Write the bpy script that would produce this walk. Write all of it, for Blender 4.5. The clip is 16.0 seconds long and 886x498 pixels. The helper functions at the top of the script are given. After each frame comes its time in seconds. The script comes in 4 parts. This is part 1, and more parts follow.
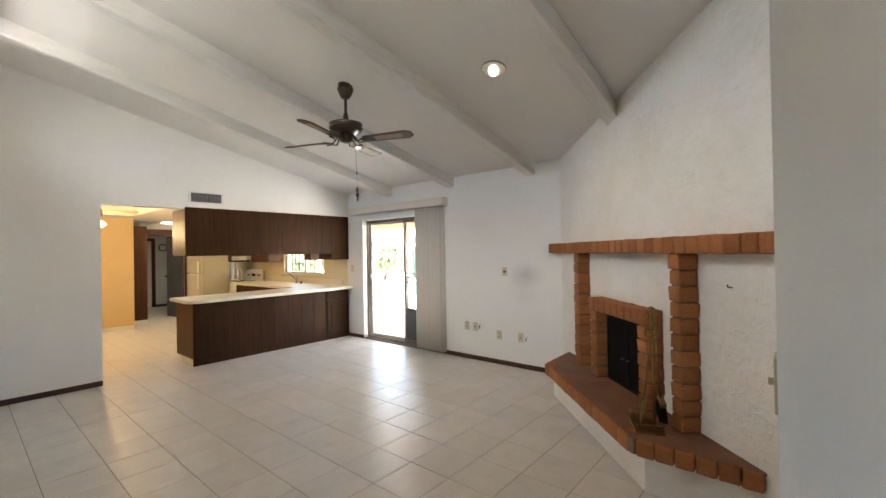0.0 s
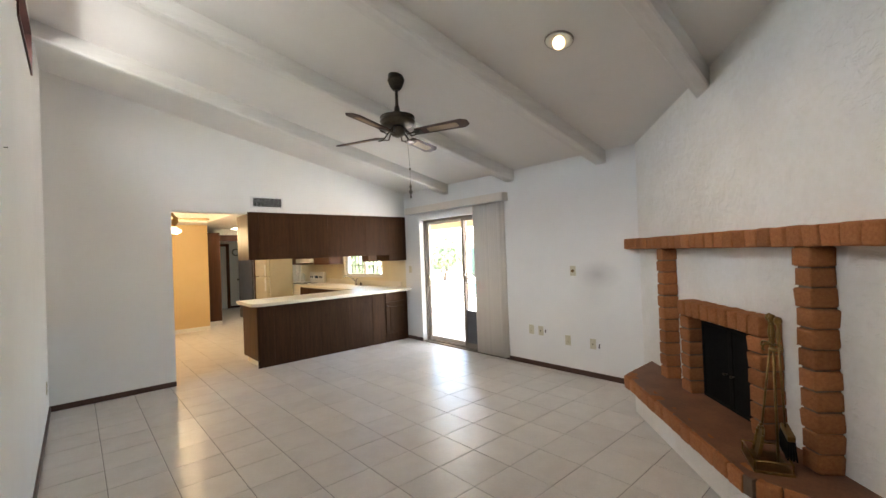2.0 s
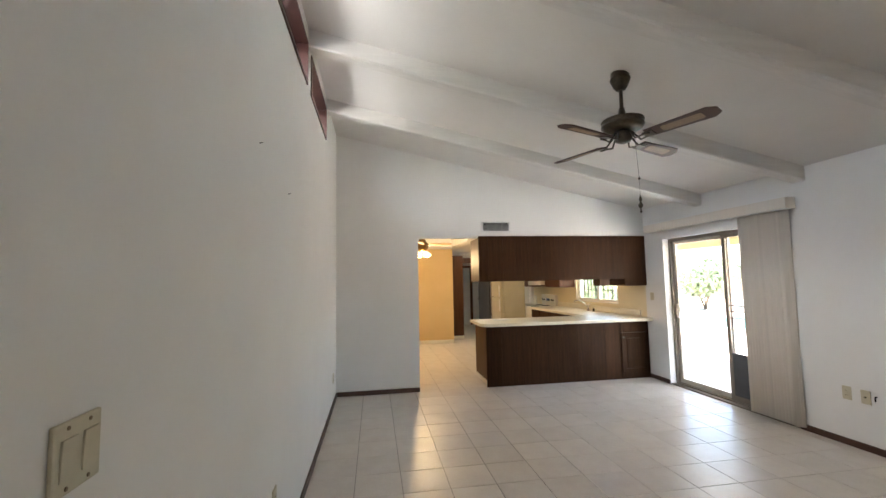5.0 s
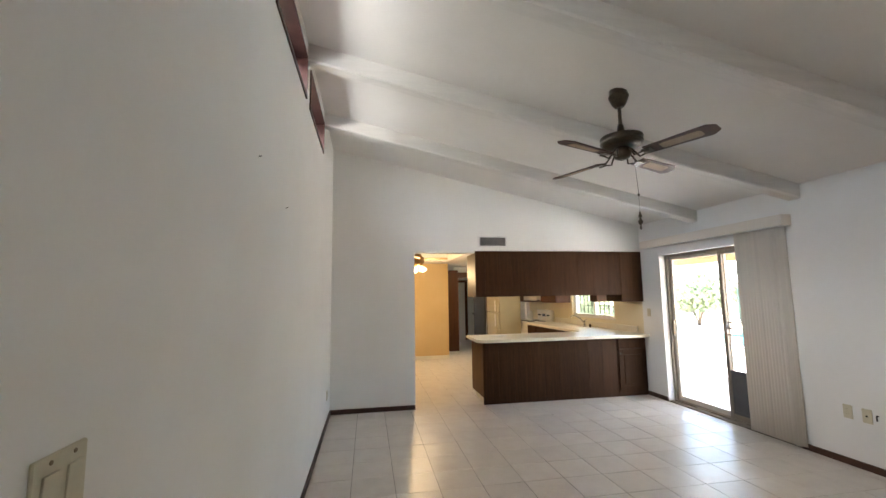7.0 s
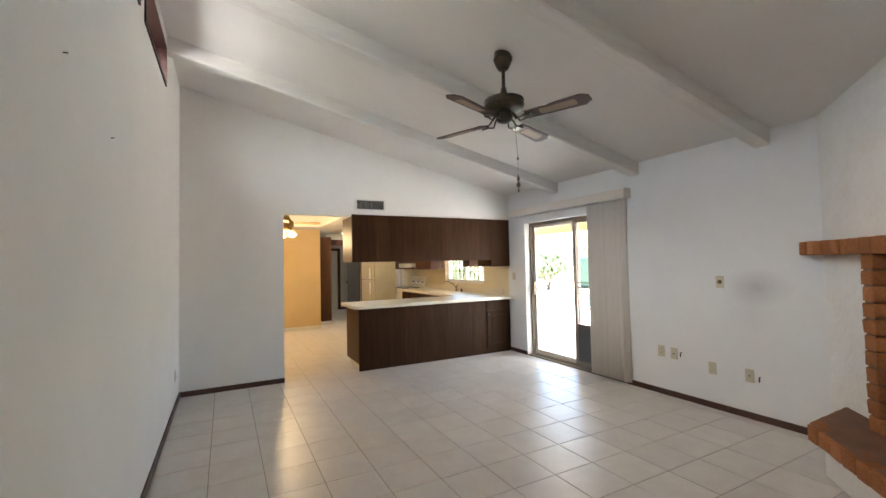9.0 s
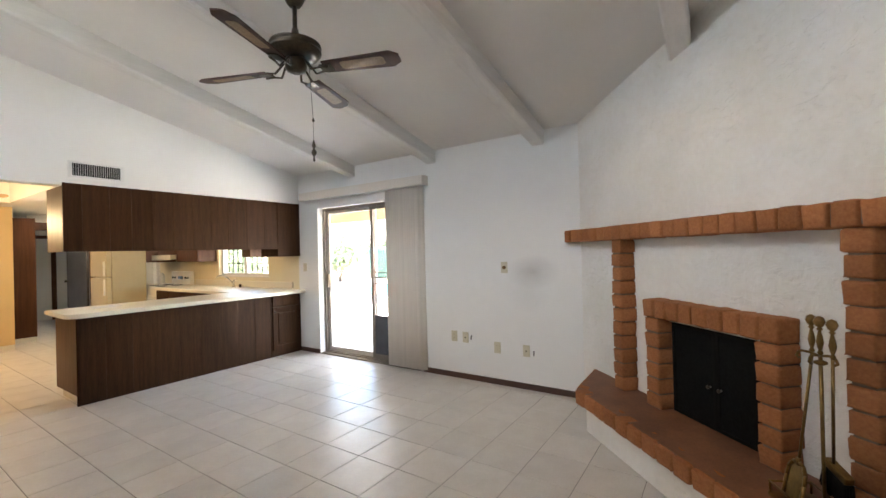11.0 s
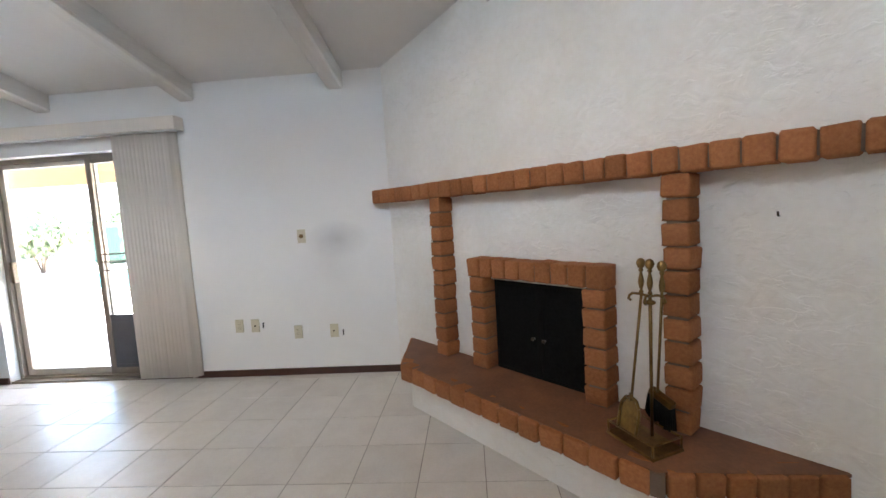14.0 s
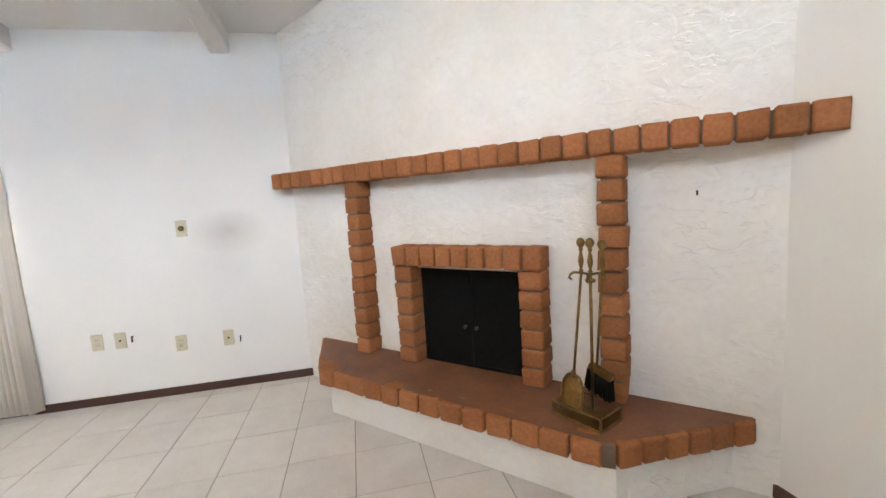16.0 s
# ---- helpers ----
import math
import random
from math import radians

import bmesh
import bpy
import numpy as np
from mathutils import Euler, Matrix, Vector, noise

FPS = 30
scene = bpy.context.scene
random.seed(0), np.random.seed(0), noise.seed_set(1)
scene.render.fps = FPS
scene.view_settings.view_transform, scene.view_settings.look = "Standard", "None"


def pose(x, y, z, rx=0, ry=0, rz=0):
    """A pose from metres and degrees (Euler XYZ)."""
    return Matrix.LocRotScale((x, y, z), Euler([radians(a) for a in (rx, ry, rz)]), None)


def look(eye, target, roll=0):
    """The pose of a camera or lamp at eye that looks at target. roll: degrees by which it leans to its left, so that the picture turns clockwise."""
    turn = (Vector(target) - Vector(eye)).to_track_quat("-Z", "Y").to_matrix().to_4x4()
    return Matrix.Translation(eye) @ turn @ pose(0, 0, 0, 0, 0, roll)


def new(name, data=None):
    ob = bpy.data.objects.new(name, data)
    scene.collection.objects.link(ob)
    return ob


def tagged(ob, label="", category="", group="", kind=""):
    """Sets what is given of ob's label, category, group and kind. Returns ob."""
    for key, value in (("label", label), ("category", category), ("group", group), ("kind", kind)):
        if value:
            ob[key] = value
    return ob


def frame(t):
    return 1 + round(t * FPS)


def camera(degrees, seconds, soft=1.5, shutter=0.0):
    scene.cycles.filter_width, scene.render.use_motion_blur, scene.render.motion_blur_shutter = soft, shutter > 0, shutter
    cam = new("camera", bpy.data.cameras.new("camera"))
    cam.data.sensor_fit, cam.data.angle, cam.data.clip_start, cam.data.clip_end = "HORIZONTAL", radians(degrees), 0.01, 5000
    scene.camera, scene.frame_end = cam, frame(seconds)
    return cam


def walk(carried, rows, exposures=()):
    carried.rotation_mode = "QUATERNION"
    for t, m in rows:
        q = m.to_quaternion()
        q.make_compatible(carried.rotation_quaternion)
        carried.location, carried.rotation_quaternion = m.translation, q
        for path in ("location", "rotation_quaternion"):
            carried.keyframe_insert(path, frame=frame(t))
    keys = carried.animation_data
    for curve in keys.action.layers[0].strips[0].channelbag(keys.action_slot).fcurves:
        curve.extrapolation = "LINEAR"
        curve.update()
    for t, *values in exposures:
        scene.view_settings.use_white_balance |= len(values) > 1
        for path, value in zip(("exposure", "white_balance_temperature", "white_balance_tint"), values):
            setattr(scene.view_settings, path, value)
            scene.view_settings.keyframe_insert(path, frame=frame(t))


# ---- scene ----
cam = camera(93.9, 16.0)
EXPOSURES = [(0.0, 4.15, 7100, 10), (3.5, 4.1, 6750, 10), (5.0, 3.95, 6800, 10), (8.0, 3.95, 6800, 10), (10.5, 4.15, 6800, 10), (12.5, 4.35, 6300, 10), (14.0, 4.3, 6300, 10), (15.0, 4.55, 6400, 10), (16.0, 5.0, 6450, 10)]
PATH = [
    (0, (-0.032, -6.192, 1.499), (1.496, -4.902, 1.511), -1.0),
    (0.5, (0.009, -6.109, 1.488), (1.532, -4.813, 1.492), -1.6),
    (1, (0.052, -6.047, 1.489), (1.541, -4.712, 1.497), -2.1),
    (1.5, (0.136, -6.021, 1.495), (1.555, -4.611, 1.507), -2.3),
    (2, (0.197, -5.972, 1.5), (1.527, -4.479, 1.517), -2.2),
    (2.5, (0.341, -5.954, 1.488), (1.539, -4.352, 1.511), -2.2),
    (3, (0.4, -5.874, 1.496), (1.468, -4.184, 1.527), -2.3),
    (3.5, (0.434, -5.817, 1.51), (1.35, -4.039, 1.551), -2.5),
    (4, (0.458, -5.78, 1.513), (1.185, -3.918, 1.573), -2.2),
    (4.5, (0.483, -5.795, 1.508), (0.994, -3.864, 1.608), -1.8),
    (5, (0.479, -5.817, 1.517), (0.807, -3.85, 1.671), -1.1),
    (5.2, (0.485, -5.827, 1.516), (0.757, -3.854, 1.698), -0.7),
    (7.3, (0.434, -5.768, 1.531), (0.839, -3.822, 1.752), -0.9),
    (7.5, (0.423, -5.763, 1.531), (0.889, -3.828, 1.723), -1.0),
    (8, (0.414, -5.706, 1.506), (1.039, -3.811, 1.63), -1.3),
    (8.2, (0.415, -5.69, 1.482), (1.104, -3.815, 1.586), -1.4),
    (10.3, (0.543, -5.263, 1.443), (1.959, -3.851, 1.477), -1.1),
    (10.5, (0.579, -5.204, 1.458), (2.083, -3.885, 1.477), -1.3),
    (11, (0.714, -5.175, 1.409), (2.375, -4.062, 1.419), -1.5),
    (11.5, (0.854, -5.11, 1.408), (2.647, -4.225, 1.395), -1.5),
    (12, (0.951, -5.063, 1.397), (2.827, -4.373, 1.348), -1.7),
    (12.5, (1.012, -4.961, 1.386), (2.942, -4.443, 1.295), -2.1),
    (13, (1.032, -4.86, 1.368), (2.992, -4.487, 1.24), -2.4),
    (13.5, (1.057, -4.806, 1.36), (3.034, -4.554, 1.203), -3.0),
    (14, (1.145, -4.757, 1.355), (3.133, -4.625, 1.179), -3.4),
    (14.5, (1.244, -4.676, 1.344), (3.235, -4.688, 1.154), -3.5),
    (15, (1.287, -4.63, 1.337), (3.27, -4.788, 1.131), -3.6),
    (15.5, (1.309, -4.547, 1.323), (3.272, -4.858, 1.098), -3.5),
    (16, (1.32, -4.526, 1.315), (3.263, -4.935, 1.076), -3.6),
]
walk(cam, [(t, look(eye, target, roll)) for t, eye, target, roll in PATH], EXPOSURES)

# ---- world and large lights ----
world = bpy.data.worlds.new("world")
scene.world = world
world.use_nodes = True
wn = world.node_tree
sky = wn.nodes.new("ShaderNodeTexSky")
sky.sky_type = "NISHITA"
sky.sun_disc = False
sky.sun_elevation, sky.sun_rotation = radians(62), radians(150)
wn.nodes["Background"].inputs["Strength"].default_value = 0.15
wn.links.new(sky.outputs[0], wn.nodes["Background"].inputs["Color"])


def lamp(name, kind, m, energy, colour, **more):
    data = bpy.data.lights.new(name, kind)
    data.energy, data.color = energy, colour
    if "size" in more:
        data.shape, data.size, data.size_y = "RECTANGLE", more["size"], more["size_y"]
    if "radius" in more:
        data.shadow_soft_size = more["radius"]
    if "cone" in more:
        data.spot_size, data.spot_blend = radians(more["cone"]), 0.6
    ob = new(name, data)
    ob.matrix_world = m
    return ob


sun = lamp("sun", "SUN", look((0, 0, 30), (-0.22, 0.41, 29.1)), 5.0, (1.0, 0.95, 0.87))
sun.data.angle = radians(0.5)
BAYS = [(-2.36, -1.27), (-3.64, -2.55), (-4.92, -3.83)]  # clerestory windows, by y
for y0, y1 in BAYS:
    lamp("clerestory_daylight", "AREA", look((-0.62, (y0 + y1) / 2, 3.66), (-0.1, (y0 + y1) / 2, 3.2)), 6.0, (0.93, 0.97, 1.0), size=1.2, size_y=0.6)
    lamp("clerestory_bounce", "AREA", look((-1.5, (y0 + y1) / 2, 2.95), (0.0, (y0 + y1) / 2, 3.3)), 3.0, (0.97, 0.98, 1.0), size=1.2, size_y=0.6)
lamp("dining_lamp_light", "POINT", pose(1.44, 2.5, 1.93), 4.6, (1.0, 0.72, 0.4), radius=0.08)
# warm fill lamp added inside the kitchen; no fixture stands here
lamp("kitchen_fill", "POINT", pose(3.2, 2.3, 2.2), 0.18, (1.0, 0.85, 0.58), radius=0.12)
lamp("recessed_light_glow", "SPOT", look((2.78, -4.385, 2.92), (2.78, -4.385, 0)), 1.3, (1.0, 0.78, 0.5), radius=0.04, cone=150)

# ---- materials ----
def mat(name, base, rough=0.6, metal=0.0, **k):
    """base: two colours mixed by noise. bump, bscale: relief; vscale: size of the variation; rnd: spread of value per piece."""
    m = bpy.data.materials.new(name)
    m.use_nodes = True
    t = m.node_tree
    b = t.nodes["Principled BSDF"]
    N = t.nodes.new
    L = t.links.new
    a, c = base if isinstance(base[0], tuple) else (base, tuple(v * 0.9 for v in base))
    co = N("ShaderNodeTexCoord")
    src = co.outputs["Object"]
    if "stretch" in k:
        mp = N("ShaderNodeMapping")
        mp.inputs["Scale"].default_value = k["stretch"]
        L(src, mp.inputs["Vector"])
        src = mp.outputs[0]
    if k.get("rnd") or k.get("offset"):
        oi = N("ShaderNodeObjectInfo")
        ad = N("ShaderNodeVectorMath")
        ad.operation = "MULTIPLY_ADD"
        cx = N("ShaderNodeCombineXYZ")
        for i in range(3):
            L(oi.outputs["Random"], cx.inputs[i])
        ad.inputs[1].default_value = (37.0, 51.0, 13.0)
        L(cx.outputs[0], ad.inputs[0])
        L(src, ad.inputs[2])
        src = ad.outputs[0]
    n1 = N("ShaderNodeTexNoise")
    n1.inputs["Scale"].default_value, n1.inputs["Detail"].default_value = k.get("vscale", 3.0), 5.0
    n1.inputs["Roughness"].default_value = 0.6
    L(src, n1.inputs["Vector"])
    n2 = N("ShaderNodeTexNoise")
    n2.inputs["Scale"].default_value, n2.inputs["Detail"].default_value = k.get("gscale", 60.0), 3.0
    L(src, n2.inputs["Vector"])
    mx = N("ShaderNodeMath")
    mx.operation = "MULTIPLY_ADD"
    mx.inputs[1].default_value = k.get("grain", 0.4)
    L(n2.outputs["Fac"], mx.inputs[0])
    L(n1.outputs["Fac"], mx.inputs[2])
    ramp = N("ShaderNodeMapRange")
    g = k.get("grain", 0.4) * 0.5
    ramp.inputs["From Min"].default_value, ramp.inputs["From Max"].default_value = 0.3 + g, 0.7 + g
    L(mx.outputs[0], ramp.inputs["Value"])
    mix = N("ShaderNodeMix")
    mix.data_type = "RGBA"
    mix.inputs["A"].default_value, mix.inputs["B"].default_value = (*a, 1), (*c, 1)
    L(ramp.outputs[0], mix.inputs["Factor"])
    col = mix.outputs["Result"]
    if k.get("rnd"):
        hs = N("ShaderNodeHueSaturation")
        mr = N("ShaderNodeMapRange")
        mr.inputs["To Min"].default_value, mr.inputs["To Max"].default_value = 1 - k["rnd"], 1 + k["rnd"]
        L(oi.outputs["Random"], mr.inputs["Value"])
        L(mr.outputs[0], hs.inputs["Value"])
        L(col, hs.inputs["Color"])
        col = hs.outputs[0]
    for at, size, tint, amount in k.get("stains", ()):
        mp = N("ShaderNodeMapping")
        mp.vector_type = "TEXTURE"
        mp.inputs["Location"].default_value, mp.inputs["Scale"].default_value = at, size
        L(co.outputs["Object"], mp.inputs["Vector"])
        gr = N("ShaderNodeTexGradient")
        gr.gradient_type = "SPHERICAL"
        L(mp.outputs[0], gr.inputs["Vector"])
        mu = N("ShaderNodeMath")
        mu.operation = "MULTIPLY"
        mu.inputs[1].default_value = amount
        L(gr.outputs["Fac"], mu.inputs[0])
        mu2 = N("ShaderNodeMath")
        mu2.operation = "MULTIPLY"
        L(mu.outputs[0], mu2.inputs[0])
        L(n1.outputs["Fac"], mu2.inputs[1])
        sm = N("ShaderNodeMix")
        sm.data_type = "RGBA"
        sm.inputs["B"].default_value = (*tint, 1)
        L(mu2.outputs[0], sm.inputs["Factor"])
        L(col, sm.inputs["A"])
        col = sm.outputs["Result"]
    L(col, b.inputs["Base Color"])
    b.inputs["Metallic"].default_value = metal
    b.inputs["Specular IOR Level"].default_value = k.get("spec", 0.5)
    rr = N("ShaderNodeMapRange")
    rr.inputs["To Min"].default_value, rr.inputs["To Max"].default_value = max(rough - 0.06, 0.02), min(rough + 0.06, 1)
    L(n1.outputs["Fac"], rr.inputs["Value"])
    L(rr.outputs[0], b.inputs["Roughness"])
    if k.get("bump"):
        n3 = N("ShaderNodeTexNoise")
        n3.inputs["Scale"].default_value, n3.inputs["Detail"].default_value = k.get("bscale", 40.0), k.get("bdetail", 4.0)
        n3.inputs["Distortion"].default_value = k.get("twist", 0.0)
        L(src, n3.inputs["Vector"])
        bp = N("ShaderNodeBump")
        bp.inputs["Strength"].default_value, bp.inputs["Distance"].default_value = k["bump"], k.get("depth", 0.004)
        height = n3.outputs["Fac"]
        if k.get("ridge"):
            mp3 = N("ShaderNodeMapping")
            mp3.inputs["Scale"].default_value = (1.0, 1.0, 2.4)
            L(src, mp3.inputs["Vector"])
            n4 = N("ShaderNodeTexNoise")
            n4.inputs["Scale"].default_value, n4.inputs["Detail"].default_value, n4.inputs["Distortion"].default_value = k["ridge"], 6.0, 0.9
            L(mp3.outputs[0], n4.inputs["Vector"])
            st = N("ShaderNodeMapRange")
            st.interpolation_type = "SMOOTHSTEP"
            st.inputs["From Min"].default_value, st.inputs["From Max"].default_value = 0.56, 0.62
            L(n4.outputs["Fac"], st.inputs["Value"])
            sm4 = N("ShaderNodeMath")
            sm4.operation = "MULTIPLY_ADD"
            sm4.inputs[1].default_value = 0.13
            L(st.outputs[0], sm4.inputs[0])
            L(n3.outputs["Fac"], sm4.inputs[2])
            height = sm4.outputs[0]
        L(height, bp.inputs["Height"])
        L(bp.outputs[0], b.inputs["Normal"])
    return m


def glow(name, colour, strength):
    m = bpy.data.materials.new(name)
    m.use_nodes = True
    b = m.node_tree.nodes["Principled BSDF"]
    b.inputs["Base Color"].default_value = (*colour, 1)
    b.inputs["Emission Color"].default_value = (*colour, 1)
    b.inputs["Emission Strength"].default_value = strength
    return m


def glass(name, tint=(1, 1, 1)):
    m = bpy.data.materials.new(name)
    m.use_nodes = True
    t = m.node_tree
    out = t.nodes["Material Output"]
    t.nodes.remove(t.nodes["Principled BSDF"])
    tr, gl, mx, fr = (t.nodes.new(n) for n in ("ShaderNodeBsdfTransparent", "ShaderNodeBsdfGlossy", "ShaderNodeMixShader", "ShaderNodeLayerWeight"))
    tr.inputs[0].default_value = (*tint, 1)
    gl.inputs["Roughness"].default_value = 0.02
    pw, sc = t.nodes.new("ShaderNodeMath"), t.nodes.new("ShaderNodeMath")
    pw.operation, sc.operation = "POWER", "MULTIPLY_ADD"
    pw.inputs[1].default_value, sc.inputs[1].default_value, sc.inputs[2].default_value = 5.0, 0.6, 0.03
    t.links.new(fr.outputs["Facing"], pw.inputs[0])
    t.links.new(pw.outputs[0], sc.inputs[0])
    t.links.new(sc.outputs[0], mx.inputs[0])
    t.links.new(tr.outputs[0], mx.inputs[1])
    t.links.new(gl.outputs[0], mx.inputs[2])
    t.links.new(mx.outputs[0], out.inputs[0])
    return m


M = {}
M["plaster"] = mat("white wall paint", ((0.80, 0.79, 0.765), (0.76, 0.75, 0.72)), 0.75, vscale=1.2, gscale=90, grain=0.2, bump=0.25, bscale=55, depth=0.002)
M["plaster_right"] = mat("white wall paint with smudge", ((0.80, 0.79, 0.775), (0.76, 0.75, 0.735)), 0.75, vscale=1.2, gscale=90, grain=0.2, bump=0.25, bscale=55, depth=0.002,
                         stains=[((4.62, -3.62, 1.18), (0.3, 0.3, 0.17), (0.34, 0.32, 0.32), 0.85), ((4.62, -3.55, 1.0), (0.3, 0.28, 0.24), (0.45, 0.42, 0.42), 0.4)])
M["ceiling"] = mat("white ceiling paint", ((0.76, 0.74, 0.71), (0.70, 0.68, 0.65)), 0.8, vscale=1.0, grain=0.2, bump=0.35, bscale=70, depth=0.003)
M["beam"] = mat("white painted beam", ((0.74, 0.72, 0.69), (0.66, 0.64, 0.61)), 0.6, stretch=(0.5, 6, 6), vscale=4, bump=0.3, bscale=14, depth=0.003)
M["stucco"] = mat("rough white stucco", ((0.82, 0.80, 0.77), (0.75, 0.72, 0.67)), 0.85, vscale=2.2, gscale=30, bump=0.75, bscale=10, bdetail=10, twist=0.6, depth=0.022, ridge=10.0)
M["tile"] = mat("beige ceramic floor tile", ((0.69, 0.645, 0.595), (0.61, 0.56, 0.51)), 0.33, vscale=5, gscale=70, grain=0.5, rnd=0.045, bump=0.06, bscale=6, depth=0.002)
M["tile_joined"] = mat("beige ceramic floor tile, joined", ((0.69, 0.645, 0.595), (0.61, 0.56, 0.51)), 0.33, vscale=5, gscale=70, grain=0.5, bump=0.06, bscale=6, depth=0.002)
M["grout"] = mat("grey brown grout", (0.28, 0.24, 0.205), 0.9, bump=0.3)
M["brick"] = mat("burnt adobe brick", ((0.40, 0.165, 0.068), (0.29, 0.108, 0.045)), 0.9, spec=0.2, vscale=7, gscale=60, grain=0.35, rnd=0.15, bump=0.35, bscale=35, depth=0.006)
M["hearth"] = mat("brown sealed hearth brick", ((0.235, 0.098, 0.048), (0.15, 0.064, 0.034)), 0.6, vscale=4, gscale=60, grain=0.5, bump=0.4, bscale=18, depth=0.004)
M["hearth_piece"] = mat("sealed hearth paver", ((0.235, 0.098, 0.048), (0.15, 0.064, 0.034)), 0.6, vscale=4, gscale=60, grain=0.5, rnd=0.14, bump=0.4, bscale=18, depth=0.004)
M["mortar"] = mat("dark mortar", ((0.20, 0.135, 0.095), (0.14, 0.095, 0.07)), 0.95, bump=0.6, bscale=60)
M["wood"] = mat("dark stained wood panelling", ((0.056, 0.023, 0.009), (0.03, 0.012, 0.005)), 0.5, spec=0.1, stretch=(14, 14, 0.8), vscale=2.5, gscale=20, grain=0.7, bump=0.15, bscale=10, depth=0.001, rnd=0.12)
M["redwood"] = mat("red brown stained wood", ((0.10, 0.036, 0.014), (0.06, 0.022, 0.009)), 0.45, spec=0.2, stretch=(14, 14, 0.8), vscale=2.5, grain=0.7)
M["base"] = mat("dark brown baseboard wood", ((0.075, 0.03, 0.02), (0.05, 0.022, 0.015)), 0.45, stretch=(2, 2, 12), vscale=4)
M["trim"] = mat("dark mahogany window trim", ((0.055, 0.02, 0.016), (0.035, 0.013, 0.011)), 0.45, spec=0.25, vscale=5)
M["counter"] = mat("cream laminate worktop", ((0.78, 0.73, 0.60), (0.72, 0.67, 0.55)), 0.3, vscale=3, gscale=150)
M["cream"] = mat("cream enamel", ((0.52, 0.46, 0.29), (0.46, 0.40, 0.25)), 0.4, vscale=2)
M["white_enamel"] = mat("white enamel", ((0.80, 0.78, 0.70), (0.74, 0.72, 0.65)), 0.3, vscale=2)
M["amber"] = mat("amber wall paint", ((0.66, 0.48, 0.25), (0.60, 0.43, 0.21)), 0.8, vscale=1.2, bump=0.2)
M["kitchen_wall"] = mat("pale yellow wall paint", ((0.78, 0.70, 0.50), (0.72, 0.64, 0.46)), 0.7, vscale=1.5)
M["plate"] = mat("almond plastic plate", ((0.58, 0.53, 0.39), (0.53, 0.48, 0.35)), 0.4, vscale=20)
M["plate_dark"] = mat("brown plastic insert", ((0.22, 0.16, 0.09), (0.16, 0.11, 0.06)), 0.45, vscale=20)
M["black"] = mat("black iron", ((0.007, 0.007, 0.007), (0.011, 0.010, 0.009)), 0.65, vscale=12, spec=0.06)
M["soot"] = mat("sooty firebrick", ((0.012, 0.011, 0.010), (0.022, 0.02, 0.018)), 0.95, spec=0.1, vscale=6)
M["brass"] = mat("aged brass", ((0.30, 0.19, 0.07), (0.15, 0.09, 0.035)), 0.36, 1.0, vscale=14, gscale=90)
M["bronze"] = mat("dark antique bronze", ((0.10, 0.08, 0.056), (0.045, 0.037, 0.03)), 0.3, 0.9, vscale=10)
M["chrome"] = mat("chrome", ((0.6, 0.6, 0.6), (0.5, 0.5, 0.5)), 0.15, 1.0)
M["blade"] = mat("dark walnut fan blade", ((0.085, 0.045, 0.035), (0.055, 0.03, 0.025)), 0.55, spec=0.2, stretch=(1.5, 16, 16), vscale=5)
M["cane"] = mat("woven cane inlay", ((0.36, 0.25, 0.15), (0.24, 0.16, 0.10)), 0.6, vscale=60, gscale=240, bump=0.4, bscale=220)
M["blind"] = mat("beige vertical blind vinyl", ((0.74, 0.68, 0.61), (0.69, 0.63, 0.56)), 0.6, stretch=(1, 60, 0.5), vscale=3, rnd=0.03)
M["alu"] = mat("bronze anodised aluminium", ((0.26, 0.215, 0.175), (0.20, 0.165, 0.135)), 0.45, 0.2, vscale=8)
M["alu_light"] = mat("weathered tan door stile", ((0.58, 0.52, 0.45), (0.52, 0.46, 0.39)), 0.45, 0.0, vscale=8)
M["panel_dark"] = mat("dark grey door panel", ((0.09, 0.09, 0.10), (0.07, 0.07, 0.08)), 0.4, vscale=6)
M["vent"] = mat("white painted steel grille", ((0.72, 0.71, 0.69), (0.66, 0.65, 0.63)), 0.45, vscale=10)
# paints the shade in grille and outlet slots; also colours the hood filter
M["dark"] = mat("near black for shaded gaps and filter", (0.012, 0.012, 0.012), 0.9)
M["pale_panel"] = mat("pale panel for lit room", ((0.78, 0.77, 0.74), (0.73, 0.72, 0.69)), 0.45, vscale=2)
M["grey_door"] = mat("dark brown grey door", ((0.07, 0.06, 0.052), (0.05, 0.043, 0.038)), 0.5, vscale=3)
M["concrete"] = mat("pale patio concrete", ((0.72, 0.70, 0.67), (0.64, 0.62, 0.59)), 0.9, vscale=1.5, gscale=40, bump=0.3)
M["patio_paint"] = mat("tan patio timber paint", ((0.40, 0.27, 0.14), (0.34, 0.23, 0.12)), 0.7, vscale=3)
M["patio_roof"] = mat("cream patio roof boards", ((0.74, 0.70, 0.62), (0.68, 0.64, 0.56)), 0.7, vscale=3)
M["water"] = mat("pool water", ((0.06, 0.42, 0.55), (0.08, 0.50, 0.60)), 0.06, vscale=2, bump=0.2, bscale=5)
M["leaf"] = mat("green shrub leaf", ((0.17, 0.21, 0.12), (0.12, 0.155, 0.085)), 0.6, vscale=6, rnd=0.1)
M["bark"] = mat("grey brown bark", ((0.16, 0.12, 0.09), (0.10, 0.08, 0.06)), 0.9, vscale=12, bump=0.5)
